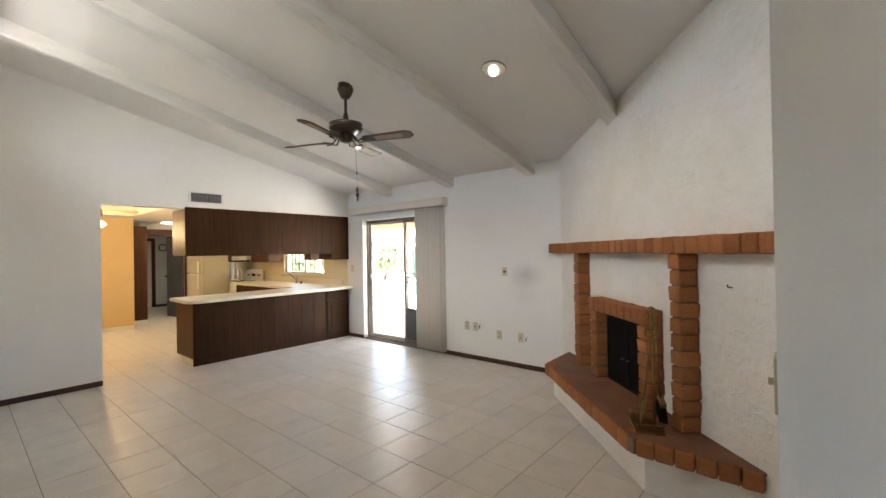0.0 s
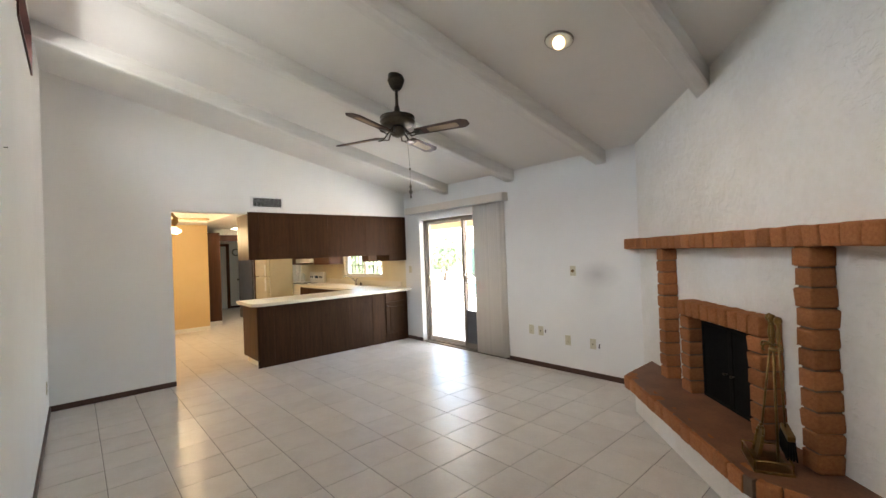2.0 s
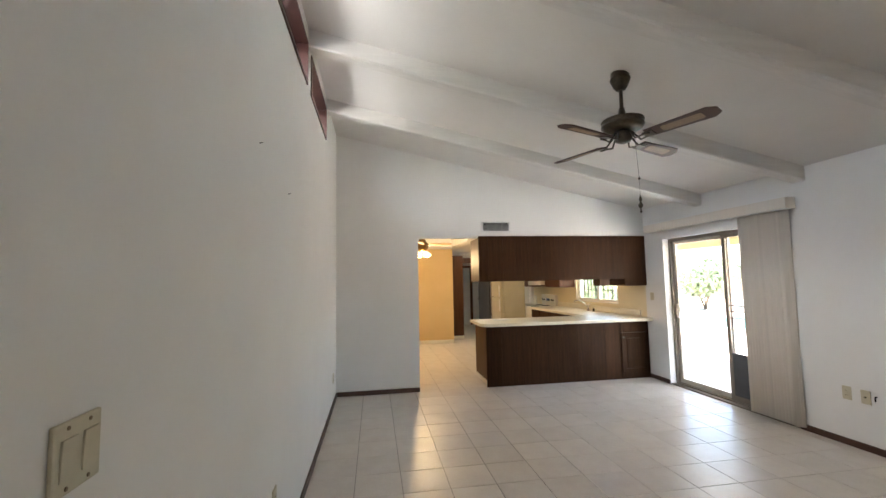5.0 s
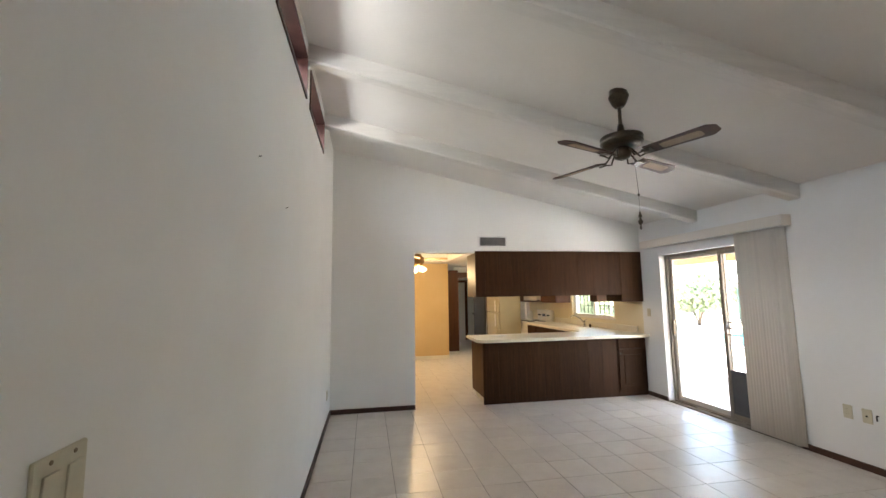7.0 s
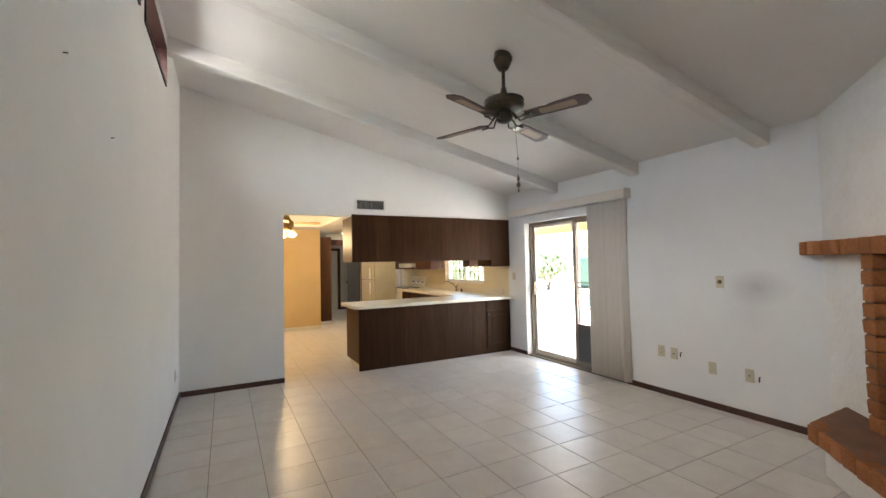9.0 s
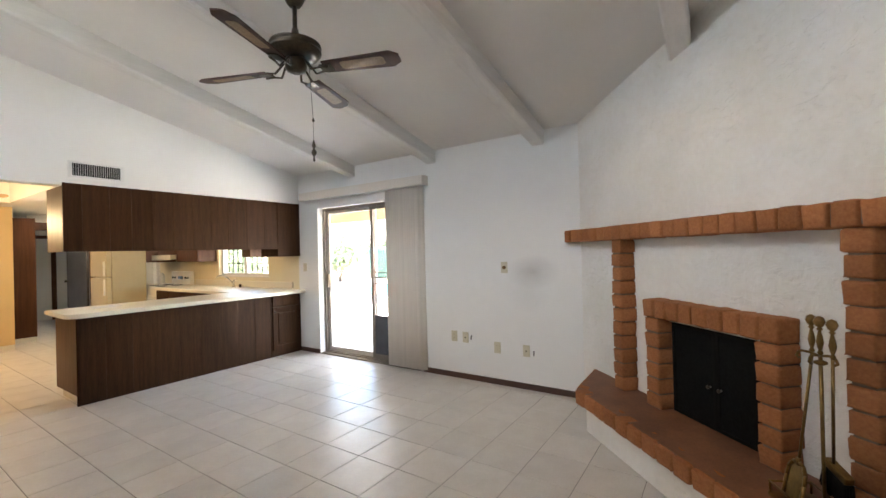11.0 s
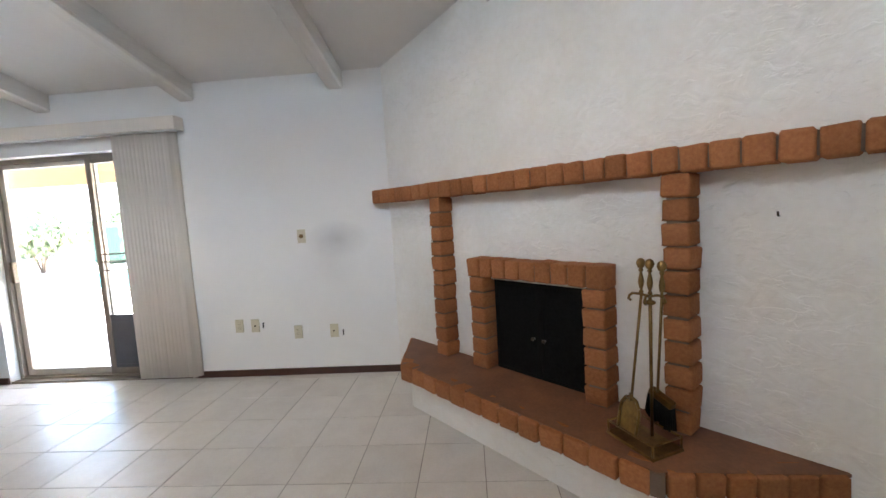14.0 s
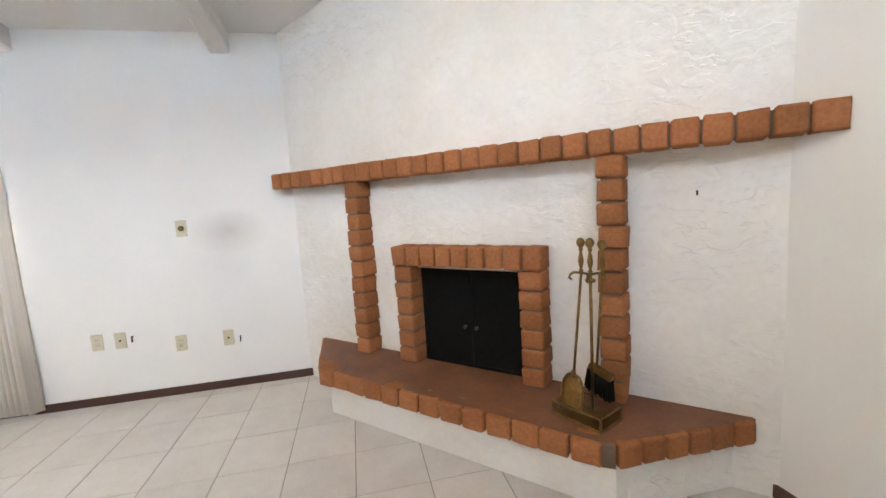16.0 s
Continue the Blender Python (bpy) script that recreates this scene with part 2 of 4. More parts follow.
M["yard_wall"] = mat("tan slump block wall", ((0.52, 0.42, 0.33), (0.44, 0.35, 0.27)), 0.9, vscale=3, bump=0.4)
M["soil"] = mat("pale gravel ground", ((0.50, 0.44, 0.36), (0.42, 0.36, 0.30)), 0.95, vscale=2, gscale=60, bump=0.5)
M["hill"] = mat("hazy desert hill", ((0.42, 0.38, 0.36), (0.36, 0.33, 0.30)), 0.95, vscale=0.02)
M["green_cover"] = mat("green fabric cover", ((0.08, 0.15, 0.11), (0.06, 0.12, 0.09)), 0.7, vscale=3)
M["bulb"] = glow("lit bulb glass", (1.0, 0.75, 0.42), 0.25)
M["can_bulb"] = glow("lit reflector bulb", (1.0, 0.68, 0.34), 0.35)
M["tube"] = glow("lit fluorescent diffuser", (1.0, 0.92, 0.75), 2.4)
M["glass"] = glass("clear window glass")
M["screen"] = mat("dark oven glass", (0.02, 0.02, 0.02), 0.1)
M["fire_screen"] = mat("black wire mesh", ((0.006, 0.006, 0.006), (0.01, 0.01, 0.01)), 0.85, vscale=30, spec=0.08)
M["paper"] = mat("white paper", (0.8, 0.8, 0.78), 0.8)
M["knob_shade"] = mat("frosted lamp glass", (0.85, 0.75, 0.6), 0.4)


# ---- mesh helpers ----
def box(bm, x0, x1, y0, y1, z0, z1, bevel=0.0, m=None):
    v = [bm.verts.new(p) for p in ((x0, y0, z0), (x1, y0, z0), (x1, y1, z0), (x0, y1, z0), (x0, y0, z1), (x1, y0, z1), (x1, y1, z1), (x0, y1, z1))]
    fs = [bm.faces.new([v[i] for i in f]) for f in ((0, 3, 2, 1), (4, 5, 6, 7), (0, 1, 5, 4), (1, 2, 6, 5), (2, 3, 7, 6), (3, 0, 4, 7))]
    got = v
    if bevel:
        es = list({e for f in fs for e in f.edges})
        r = bmesh.ops.bevel(bm, geom=es, offset=bevel, segments=2, profile=0.5, affect="EDGES")
        got = list({w for f in r["faces"] for w in f.verts} | {w for w in v if w.is_valid})
    if m is not None:
        bmesh.ops.transform(bm, matrix=m, verts=got)
    return got


def Box(*a, **k):
    bm = bmesh.new()
    box(bm, *a, **k)
    return bm


def lathe(bm, profile, m=None, seg=20):
    """profile: (radius, height) from bottom to top."""
    rings = []
    for r, z in profile:
        rings.append([bm.verts.new((r * math.cos(2 * math.pi * i / seg), r * math.sin(2 * math.pi * i / seg), z)) for i in range(seg)])
    for a, b in zip(rings, rings[1:]):
        for i in range(seg):
            bm.faces.new((a[i], a[(i + 1) % seg], b[(i + 1) % seg], b[i])).smooth = True
    bm.faces.new(rings[0][::-1])
    bm.faces.new(rings[-1])
    vs = [v for r in rings for v in r]
    if m is not None:
        bmesh.ops.transform(bm, matrix=m, verts=vs)
    return vs


def tube(bm, pts, r, seg=8):
    """A round bar along the points."""
    pts = [Vector(p) for p in pts]
    rings = []
    for i, p in enumerate(pts):
        d = (pts[min(i + 1, len(pts) - 1)] - pts[max(i - 1, 0)]).normalized()
        a = d.orthogonal().normalized() if i == 0 else (rings_a - d * rings_a.dot(d)).normalized()
        rings_a = a
        b = d.cross(a)
        rr = r[i] if isinstance(r, (list, tuple)) else r
        rings.append([bm.verts.new(p + rr * (a * math.cos(2 * math.pi * j / seg) + b * math.sin(2 * math.pi * j / seg))) for j in range(seg)])
    for a, b in zip(rings, rings[1:]):
        for j in range(seg):
            bm.faces.new((a[j], a[(j + 1) % seg], b[(j + 1) % seg], b[j])).smooth = True
    bm.faces.new(rings[0][::-1])
    bm.faces.new(rings[-1])


def prism(bm, poly, z0, z1, m=None):
    lo = [bm.verts.new((x, y, z0)) for x, y in poly]
    hi = [bm.verts.new((x, y, z1)) for x, y in poly]
    bm.faces.new(lo[::-1])
    bm.faces.new(hi)
    for i in range(len(poly)):
        j = (i + 1) % len(poly)
        bm.faces.new((lo[i], lo[j], hi[j], hi[i]))
    if m is not None:
        bmesh.ops.transform(bm, matrix=m, verts=lo + hi)


def finish(name, bm, material):
    bmesh.ops.recalc_face_normals(bm, faces=bm.faces)
    me = bpy.data.meshes.new(name)
    bm.to_mesh(me)
    bm.free()
    me.materials.append(M[material])
    return me


def part(name, bm, material, parent=None, label=""):
    ob = new(name, finish(name, bm, material))
    if parent is not None:
        ob.parent = parent
    if label:
        ob["label"] = label
    return ob


def whole(name, bm, material, label, category, group="", kind=""):
    return tagged(part(name, bm, material), label, category, group, kind)


def thing(name, label, category, m=None, group="", kind=""):
    ob = new(name)
    ob.empty_display_size = 0.1
    if m is not None:
        ob.matrix_world = m
    return tagged(ob, label, category, group, kind)


# ---- plan ----
XL, XR, YF = -0.035, 4.62, -6.14
top_at = lambda x: 3.57 - 0.217 * x  # underside of the sloping ceiling
C0 = Vector((2.595, -6.125, 0))  # foot of the diagonal wall at the front wall
DIAG = Matrix.Translation(C0) @ Matrix.Rotation(radians(45), 4, "Z")  # local x along the diagonal wall, local y into the room
HEARTH = 0.335


def under_roof(bm):
    for v in bm.verts:
        v.co.z = min(v.co.z, top_at(v.co.x) + 0.06)  # walls run just into the roof
    return bm


def structure(name, bm, material, label, category):
    return whole(name, bm, material, label, category, kind="structure")


# left wall with clerestory openings
bm = bmesh.new()
box(bm, XL - 0.2, XL, -5.35, 0.0, 0, 3.07)
box(bm, XL - 0.2, XL, -5.35, 0.0, 3.42, 3.65)
edges = [-5.35] + [v for b in reversed(BAYS) for v in b] + [0.0]
for y0, y1 in zip(edges[::2], edges[1::2]):
    box(bm, XL - 0.2, XL, y0, y1, 3.07, 3.42)
structure("wall_left", bm, "plaster", "tall white painted wall with clerestory windows", "wall")
# back wall round the kitchen opening
bm = bmesh.new()
box(bm, XL - 0.2, 1.09, 0.0, 0.15, 0, 4.05)
box(bm, 1.09, XR, 0.0, 0.15, 2.13, 4.05)
structure("wall_back", under_roof(bm), "plaster", "white painted wall with a wide kitchen opening", "wall")
# right wall with sliding door and kitchen window
bm = bmesh.new()
SY0, SY1 = -2.25, -0.42
box(bm, XR, XR + 0.17, -4.35, SY0, 0, 2.9)
box(bm, XR, XR + 0.17, SY0, SY1, 2.06, 2.9)
box(bm, XR, XR + 0.17, SY1, 0.02, 0, 2.9)
structure("wall_right", under_roof(bm), "plaster_right", "white painted wall with a grey smudge", "wall")
bm = bmesh.new()
box(bm, XR + 0.002, XR + 0.17, 0.02, 0.78, 0, 2.6)
box(bm, XR + 0.002, XR + 0.17, 0.78, 2.27, 0, 1.08)
box(bm, XR + 0.002, XR + 0.17, 0.78, 2.27, 2.0, 2.6)
box(bm, XR + 0.002, XR + 0.17, 2.27, 4.6, 0, 2.6)
structure("wall_kitchen", bm, "kitchen_wall", "pale yellow kitchen wall with a window", "wall")
# diagonal fireplace wall
bm = bmesh.new()
for a in ((-0.45, 1.0, 0, 4.0), (1.74, 3.3, 0, 4.0), (1.0, 1.74, 0.95, 4.0), (1.0, 1.74, 0, HEARTH)):
    box(bm, a[0], a[1], -0.25, 0, a[2], a[3], m=DIAG)
structure("wall_fireplace", under_roof(bm), "stucco", "rough white stucco chimney wall across the corner", "wall")
bm = bmesh.new()
box(bm, 0.847, 3.0, YF - 0.15, YF, 0, 4.05)
for v in bm.verts:
    v.co.y += -0.03 * (2.6 - v.co.x) / 1.8
structure("wall_front", under_roof(bm), "plaster", "white painted wall beside the entry", "wall")
# plain walls that close the entry behind the walk, with an unseen opening added for daylight
bm = bmesh.new()
box(bm, -1.9, XL - 0.2, -5.35, -5.2, 0, 4.3)
box(bm, -2.05, -1.9, -8.2, -5.2, 0, 4.3)
# pieces round the added opening, which brightens the front wall's end
for a in ((-1.9, -0.85, 0, 4.3), (-0.35, 0.85, 0, 4.3), (-0.85, -0.35, 0, 1.3), (-0.85, -0.35, 2.1, 4.3)):
    box(bm, a[0], a[1], -8.2, -8.05, a[2], a[3])
box(bm, 0.85, 1.0, -8.2, YF - 0.18, 0, 4.3)
structure("wall_entry", under_roof(bm), "plaster", "white entry walls with an unseen opening added for daylight", "wall")
# ceiling and beams
bm = bmesh.new()
for x0, x1, y0, y1 in ((-2.1, XR + 0.2, -8.3, -5.2), (XL - 0.22, XR + 0.2, -5.2, 0.15)):
    v = [bm.verts.new(p) for p in ((x0, y0, top_at(x0)), (x1, y0, top_at(x1)), (x1, y1, top_at(x1)), (x0, y1, top_at(x0)))]
    w = [bm.verts.new(p.co + Vector((0, 0, 0.2))) for p in v]
    bm.faces.new(v[::-1])
    bm.faces.new(w)
    for i in range(4):
        bm.faces.new((v[i], v[(i + 1) % 4], w[(i + 1) % 4], w[i]))
structure("ceiling", bm, "ceiling", "sloping white painted ceiling", "ceiling")
BEAM_W, BEAM_D = 0.13, 0.145
for i, yc in enumerate((-1.12, -2.42, -3.71, -4.99)):
    x1 = XR if i < 3 else 3.78
    bm = bmesh.new()
    n = 24
    rows = []
    for j in range(n + 1):
        x = XL + (x1 - XL) * j / n
        w = BEAM_W / 2 + 0.004 * noise.noise((x * 1.3, yc, 0))
        z = top_at(x) + 0.01
        d = BEAM_D + 0.01 + 0.005 * noise.noise((x * 1.7, yc, 4))
        rows.append([bm.verts.new((x, yc + a, z - b)) for a, b in ((-w, 0), (-w, d - 0.012), (-w + 0.012, d), (w - 0.012, d), (w, d - 0.012), (w, 0))])
    for a, b in zip(rows, rows[1:]):
        for k in range(5):
            bm.faces.new((a[k], a[k + 1], b[k + 1], b[k]))
    bm.faces.new(rows[0])
    bm.faces.new(rows[-1][::-1])
    whole("ceiling_beam", bm, "beam", "white painted timber beam under the sloping ceiling", "beam", "ceiling beams", "structure")
# baseboards
bm = bmesh.new()
box(bm, XL, XL + 0.014, -5.35, 0, 0, 0.06, 0.003)
structure("baseboard", bm, "base", "dark brown wooden baseboard", "baseboard")
bm = bmesh.new()
box(bm, XL + 0.014, 1.09, -0.014, 0, 0, 0.06, 0.003)
structure("baseboard", bm, "base", "dark brown wooden baseboard", "baseboard")
bm = bmesh.new()
box(bm, XR - 0.014, XR, -4.14, SY0, 0, 0.06, 0.003)
structure("baseboard", bm, "base", "dark brown wooden baseboard", "baseboard")
bm = bmesh.new()
box(bm, XR - 0.014, XR, SY1, -0.002, 0, 0.06, 0.003)
structure("baseboard", bm, "base", "dark brown wooden baseboard", "baseboard")
bm = bmesh.new()
box(bm, 0.847, 2.60, YF, YF + 0.014, 0, 0.06, 0.003)
for v in bm.verts:
    v.co.y += -0.03 * (2.6 - v.co.x) / 1.8
structure("baseboard", bm, "base", "dark brown wooden baseboard", "baseboard")
# floor base under the tiles
bm = bmesh.new()
box(bm, -2.1, XR + 0.02, -8.3, 9.0, -0.12, -0.003)
floor = structure("floor", bm, "grout", "beige ceramic tile floor with dark grout", "floor")

# clerestory windows
for i, (y0, y1) in enumerate(BAYS):
    w = thing("window_%d" % (i + 1), "dark mahogany trimmed clerestory window high in the wall", "window", kind="structure")
    bm = bmesh.new()
    t = 0.022
    for a in ((y0, y1, 3.07, 3.07 + t), (y0, y1, 3.42 - t, 3.42), (y0, y0 + t, 3.07 + t, 3.42 - t), (y1 - t, y1, 3.07 + t, 3.42 - t)):
        box(bm, XL - 0.17, XL + 0.012, *a)
    part("window_frame", bm, "trim", w)
    bm = bmesh.new()
    for a in ((y0 + t, y1 - t, 3.07 + t, 3.12), (y0 + t, y1 - t, 3.37, 3.42 - t), (y0 + t, y0 + 0.06, 3.12, 3.37), (y1 - 0.06, y1 - t, 3.12, 3.37)):
        box(bm, XL - 0.15, XL - 0.12, *a)
    part("sash", bm, "trim", w)
    p = part("pane", Box(XL - 0.138, XL - 0.132, y0 + 0.06, y1 - 0.06, 3.12, 3.37), "glass", w)
    p.visible_shadow = False

# ---- sliding door ----
door = thing("door_1", "bronze aluminium sliding patio door with a pet panel", "sliding door", kind="structure")
FX0, FX1 = XR + 0.09, XR + 0.165
bm = bmesh.new()
box(bm, FX0, FX1, SY1 - 0.035, SY1, 0.0, 2.06)
box(bm, FX0, FX1, SY0, SY0 + 0.035, 0.0, 2.06)
box(bm, FX0, FX1, SY0 + 0.035, SY1 - 0.035, 2.02, 2.06)
box(bm, FX0 - 0.02, FX1, SY0 + 0.035, SY1 - 0.035, 0.0, 0.03)
part("door_frame", bm, "alu", door)
ymid = -1.37


def sash(y0, y1, x0, x1, name, material):
    bm = bmesh.new()
    t = 0.05
    box(bm, x0, x1, y0, y0 + t, 0.03, 2.02, 0.003)
    box(bm, x0, x1, y1 - t, y1, 0.03, 2.02, 0.003)
    box(bm, x0, x1, y0 + t, y1 - t, 0.03, 0.09, 0.003)
    box(bm, x0, x1, y0 + t, y1 - t, 1.98, 2.02, 0.003)
    s = part(name, bm, material, door)
    p = part("pane", Box((x0 + x1) / 2 - 0.003, (x0 + x1) / 2 + 0.003, y0 + t, y1 - t, 0.09, 1.98), "glass", s)
    p.visible_shadow = False
    return s


sash(ymid - 0.03, SY1 - 0.036, FX0 + 0.04, FX0 + 0.07, "sliding_leaf", "alu_light")
sash(SY0 + 0.036, ymid + 0.03, FX0 + 0.004, FX0 + 0.034, "fixed_leaf", "alu")
bm = bmesh.new()
box(bm, FX0 + 0.006, FX0 + 0.026, SY0 + 0.09, ymid - 0.022, 0.09, 0.12)
box(bm, FX0 + 0.006, FX0 + 0.026, SY0 + 0.09, ymid - 0.022, 0.56, 0.59)
box(bm, FX0 + 0.012, FX0 + 0.022, SY0 + 0.09, ymid - 0.022, 0.12, 0.56)
box(bm, FX0 + 0.006, FX0 + 0.026, -1.66, -1.64, 0.12, 0.56)
part("pet_panel", bm, "panel_dark", door, "dark grey lower pet door panel")
for z in (1.0, 1.08, 1.15):
    part("guard_bar", Box(FX0 - 0.004, FX0 + 0.004, SY0 + 0.06, ymid + 0.02, z, z + 0.014), "alu", door)
bm = bmesh.new()
box(bm, FX0 + 0.0, FX0 + 0.038, -0.505, -0.475, 0.93, 1.13, 0.006)
part("door_handle", bm, "plate_dark", door)
# plaster reveal sill strip
structure("trim", Box(XR + 0.005, FX0 - 0.022, SY0 + 0.001, SY1 - 0.001, -0.002, 0.014), "alu", "bronze aluminium door track threshold", "threshold")

# vertical blind and its valance
blind = thing("vertical_blind", "beige vertical blinds drawn to one side of the door", "blinds")
bm = bmesh.new()
box(bm, 4.50, 4.512, -2.37, -0.17, 2.175, 2.285, 0.003)
box(bm, 4.512, XR - 0.001, -2.37, -2.358, 2.175, 2.285)
box(bm, 4.512, XR - 0.001, -0.182, -0.17, 2.175, 2.285)
box(bm, 4.512, XR - 0.001, -2.358, -0.182, 2.273, 2.285)
part("valance", bm, "blind", blind)
part("track", Box(4.545, 4.585, -2.35, -0.2, 2.17, 2.195), "vent", blind)
for i in range(15):
    y = -1.80 - i * 0.035
    bm = bmesh.new()
    ang = radians(13 if i < 14 else 50)
    r = Matrix.Translation((4.565, y, 0)) @ Matrix.Rotation(ang, 4, "Z")
    rows = []
    for k in range(6):
        f = k / 5 - 0.5
        rows.append((0.006 * (1 - 4 * f * f), f * 0.088))
    lo = [bm.verts.new(r @ Vector((a, b, 0.03))) for a, b in rows]
    hi = [bm.verts.new(r @ Vector((a, b, 2.17))) for a, b in rows]
    lo2 = [bm.verts.new(r @ Vector((a + 0.0012, b, 0.03))) for a, b in rows]
    hi2 = [bm.verts.new(r @ Vector((a + 0.0012, b, 2.17))) for a, b in rows]
    for k in range(5):
        bm.faces.new((lo[k], lo[k + 1], hi[k + 1], hi[k])).smooth = True
        bm.faces.new((lo2[k + 1], lo2[k], hi2[k], hi2[k + 1])).smooth = True
        bm.faces.new((lo[k + 1], lo[k], lo2[k], lo2[k + 1]))
        bm.faces.new((hi[k], hi[k + 1], hi2[k + 1], hi2[k]))
    for k in (0, 5):
        bm.faces.new((lo[k], hi[k], hi2[k], lo2[k]))
    part("slat", bm, "blind", blind)

# ---- wall plates ----
def plate(name, label, m, w=0.072, h=0.116, kind="blank"):
    """Lies in the local xz plane, facing local -y."""
    t = thing(name, label, "wall plate", m)
    part("plate", Box(-w / 2, w / 2, -0.007, 0.0, -h / 2, h / 2, 0.002), "plate", t)
    bm = bmesh.new()
    if kind == "outlet":
        for z in (-0.02, 0.02):
            box(bm, -0.016, 0.016, -0.0095, -0.006, z - 0.014, z + 0.014, 0.002)
        part("receptacle", bm, "plate", t)
        # near-black chips paint the shade inside the outlet slots
        for z in (-0.02, 0.02):
            for x in (-0.006, 0.006):
                bm = bmesh.new()
                box(bm, x - 0.0012, x + 0.0012, -0.0102, -0.009, z - 0.004, z + 0.005)
                part("slot", bm, "dark", t)
    elif kind == "knob":
        lathe(bm, [(0.019, 0), (0.018, 0.012), (0.012, 0.02)], Matrix.Rotation(radians(90), 4, "X") @ Matrix.Translation((0, 0, 0.006)))
        part("knob", bm, "brass", t)
    elif kind == "coax":
        lathe(bm, [(0.006, 0), (0.006, 0.01)], Matrix.Rotation(radians(90), 4, "X") @ Matrix.Translation((0, 0, 0.006)), 10)
        part("connector", bm, "black", t)
    elif kind == "switch":
        box(bm, -0.005, 0.005, -0.018, -0.006, -0.006, 0.01, 0.001)
        part("toggle", bm, "plate", t)
    else:
        box(bm, -0.017, 0.017, -0.009, -0.006, -0.033, 0.033, 0.001)
        part("insert", bm, "plate", t)
    return t


onright = lambda y, z: Matrix.Translation((XR, y, z)) @ Matrix.Rotation(radians(-90), 4, "Z")
plate("thermostat_plate", "almond wall plate with a brass knob beside a smudge", onright(-3.315, 1.223), kind="knob")
plate("outlet_plate", "almond power outlet plate low on the white wall", onright(-2.683, 0.459), kind="outlet")
plate("jack_plate", "almond cable jack plate beside an outlet", onright(-2.828, 0.456), kind="coax")
plate("outlet_plate", "almond power outlet plate low on the white wall", onright(-3.213, 0.385), kind="outlet")
plate("jack_plate", "almond antenna jack plate beside a loose wire", onright(-3.535, 0.385), kind="coax")
plate("switch_plate", "almond light switch plate beside the worktop", onright(-0.127, 1.225), kind="switch")
for y, z in ((-2.905, 0.455), (-3.615, 0.365)):
    bm = bmesh.new()
    tube(bm, [(XR + 0.005, y, z + 0.02), (XR - 0.02, y - 0.004, z + 0.025), (XR - 0.03, y - 0.008, z + 0.008), (XR - 0.02, y - 0.002, z - 0.015)], 0.005)
    whole("cable_stub", bm, "black", "short black cable stub poking from the wall", "cable")
onleft = lambda y, z: Matrix.Translation((XL, y, z)) @ Matrix.Rotation(radians(90), 4, "Z")
sw = thing("light_switch", "almond double rocker light switch on the white wall", "light switch", onleft(-4.985, 1.235))
part("plate", Box(-0.06, 0.06, -0.009, 0, -0.06, 0.06, 0.004), "plate", sw)
for x in (-0.027, 0.027):
    bm = bmesh.new()
    box(bm, x - 0.018, x + 0.018, -0.0125, -0.008, -0.034, 0.034, 0.001, m=Matrix.Rotation(radians(3), 4, "X"))
    part("rocker", bm, "plate", sw)
    for z in (-0.049, 0.049):
        bm = bmesh.new()
        lathe(bm, [(0.004, 0), (0.0035, 0.002)], Matrix.Translation((x, -0.0085, z)) @ Matrix.Rotation(radians(90), 4, "X"), 10)
        part("screw", bm, "plate_dark", sw)
plate("outlet_plate", "almond power outlet plate low on the tall wall", onleft(-0.42, 0.34), kind="outlet")
plate("outlet_plate", "almond power outlet plate low on the tall wall", onleft(-3.5, 0.42), kind="outlet")
sw2 = plate("switch_plate", "almond light switch plate by the entry", Matrix.Translation((1.09, YF - 0.025, 1.21)) @ Matrix.Rotation(radians(180), 4, "Z"), kind="switch")
for x, y, z in ((XL, -3.22, 2.06), (XL, -3.86, 2.16)):
    bm = bmesh.new()
    tube(bm, [(x - 0.01, y, z), (x + 0.014, y, z + 0.003)], 0.0022)
    whole("wall_nail", bm, "black", "small dark nail in the tall white wall", "nail")
bm = bmesh.new()
tube(bm, [DIAG @ Vector((0.277, -0.02, 1.265)), DIAG @ Vector((0.277, 0.025, 1.27)), DIAG @ Vector((0.277, 0.03, 1.285))], 0.004)
whole("wall_hook", bm, "bronze", "small metal hook in the stucco wall", "hook")

# ---- air vent over the kitchen opening ----
vent = thing("air_vent", "white steel air vent grille over the cabinets", "air vent")
bm = bmesh.new()
for a in ((2.01, 2.46, 2.215, 2.235), (2.01, 2.46, 2.355, 2.375), (2.01, 2.045, 2.235, 2.355), (2.435, 2.46, 2.235, 2.355)):
    box(bm, a[0], a[1], -0.012, -0.001, a[2], a[3], 0.002)
part("frame", bm, "vent", vent)
# flat near-black sheet paints the shade behind the slats
part("backing", Box(2.04, 2.44, -0.003, -0.0005, 2.23, 2.36), "dark", vent)
for i in range(22):
    x = 2.056 + i * 0.0178
    bm = bmesh.new()
    box(bm, x - 0.0008, x + 0.0008, -0.011, -0.003, 2.237, 2.353)
    part("slat", bm, "vent", vent)

# ---- kitchen peninsula and hanging cabinets ----
pen = thing("kitchen_peninsula", "dark wood panelled kitchen peninsula with a corner cupboard door", "kitchen peninsula")
part("body", Box(2.066, 4.60, 0.014, 0.63, 0.1, 0.855), "wood", pen)
part("kick", Box(2.09, 4.60, 0.02, 0.6, 0.0, 0.098), "white_enamel", pen, "cream painted toe kick")
part("end_panel", Box(2.05, 2.064, 0.0, 0.64, 0.098, 0.855, 0.002), "redwood", pen)
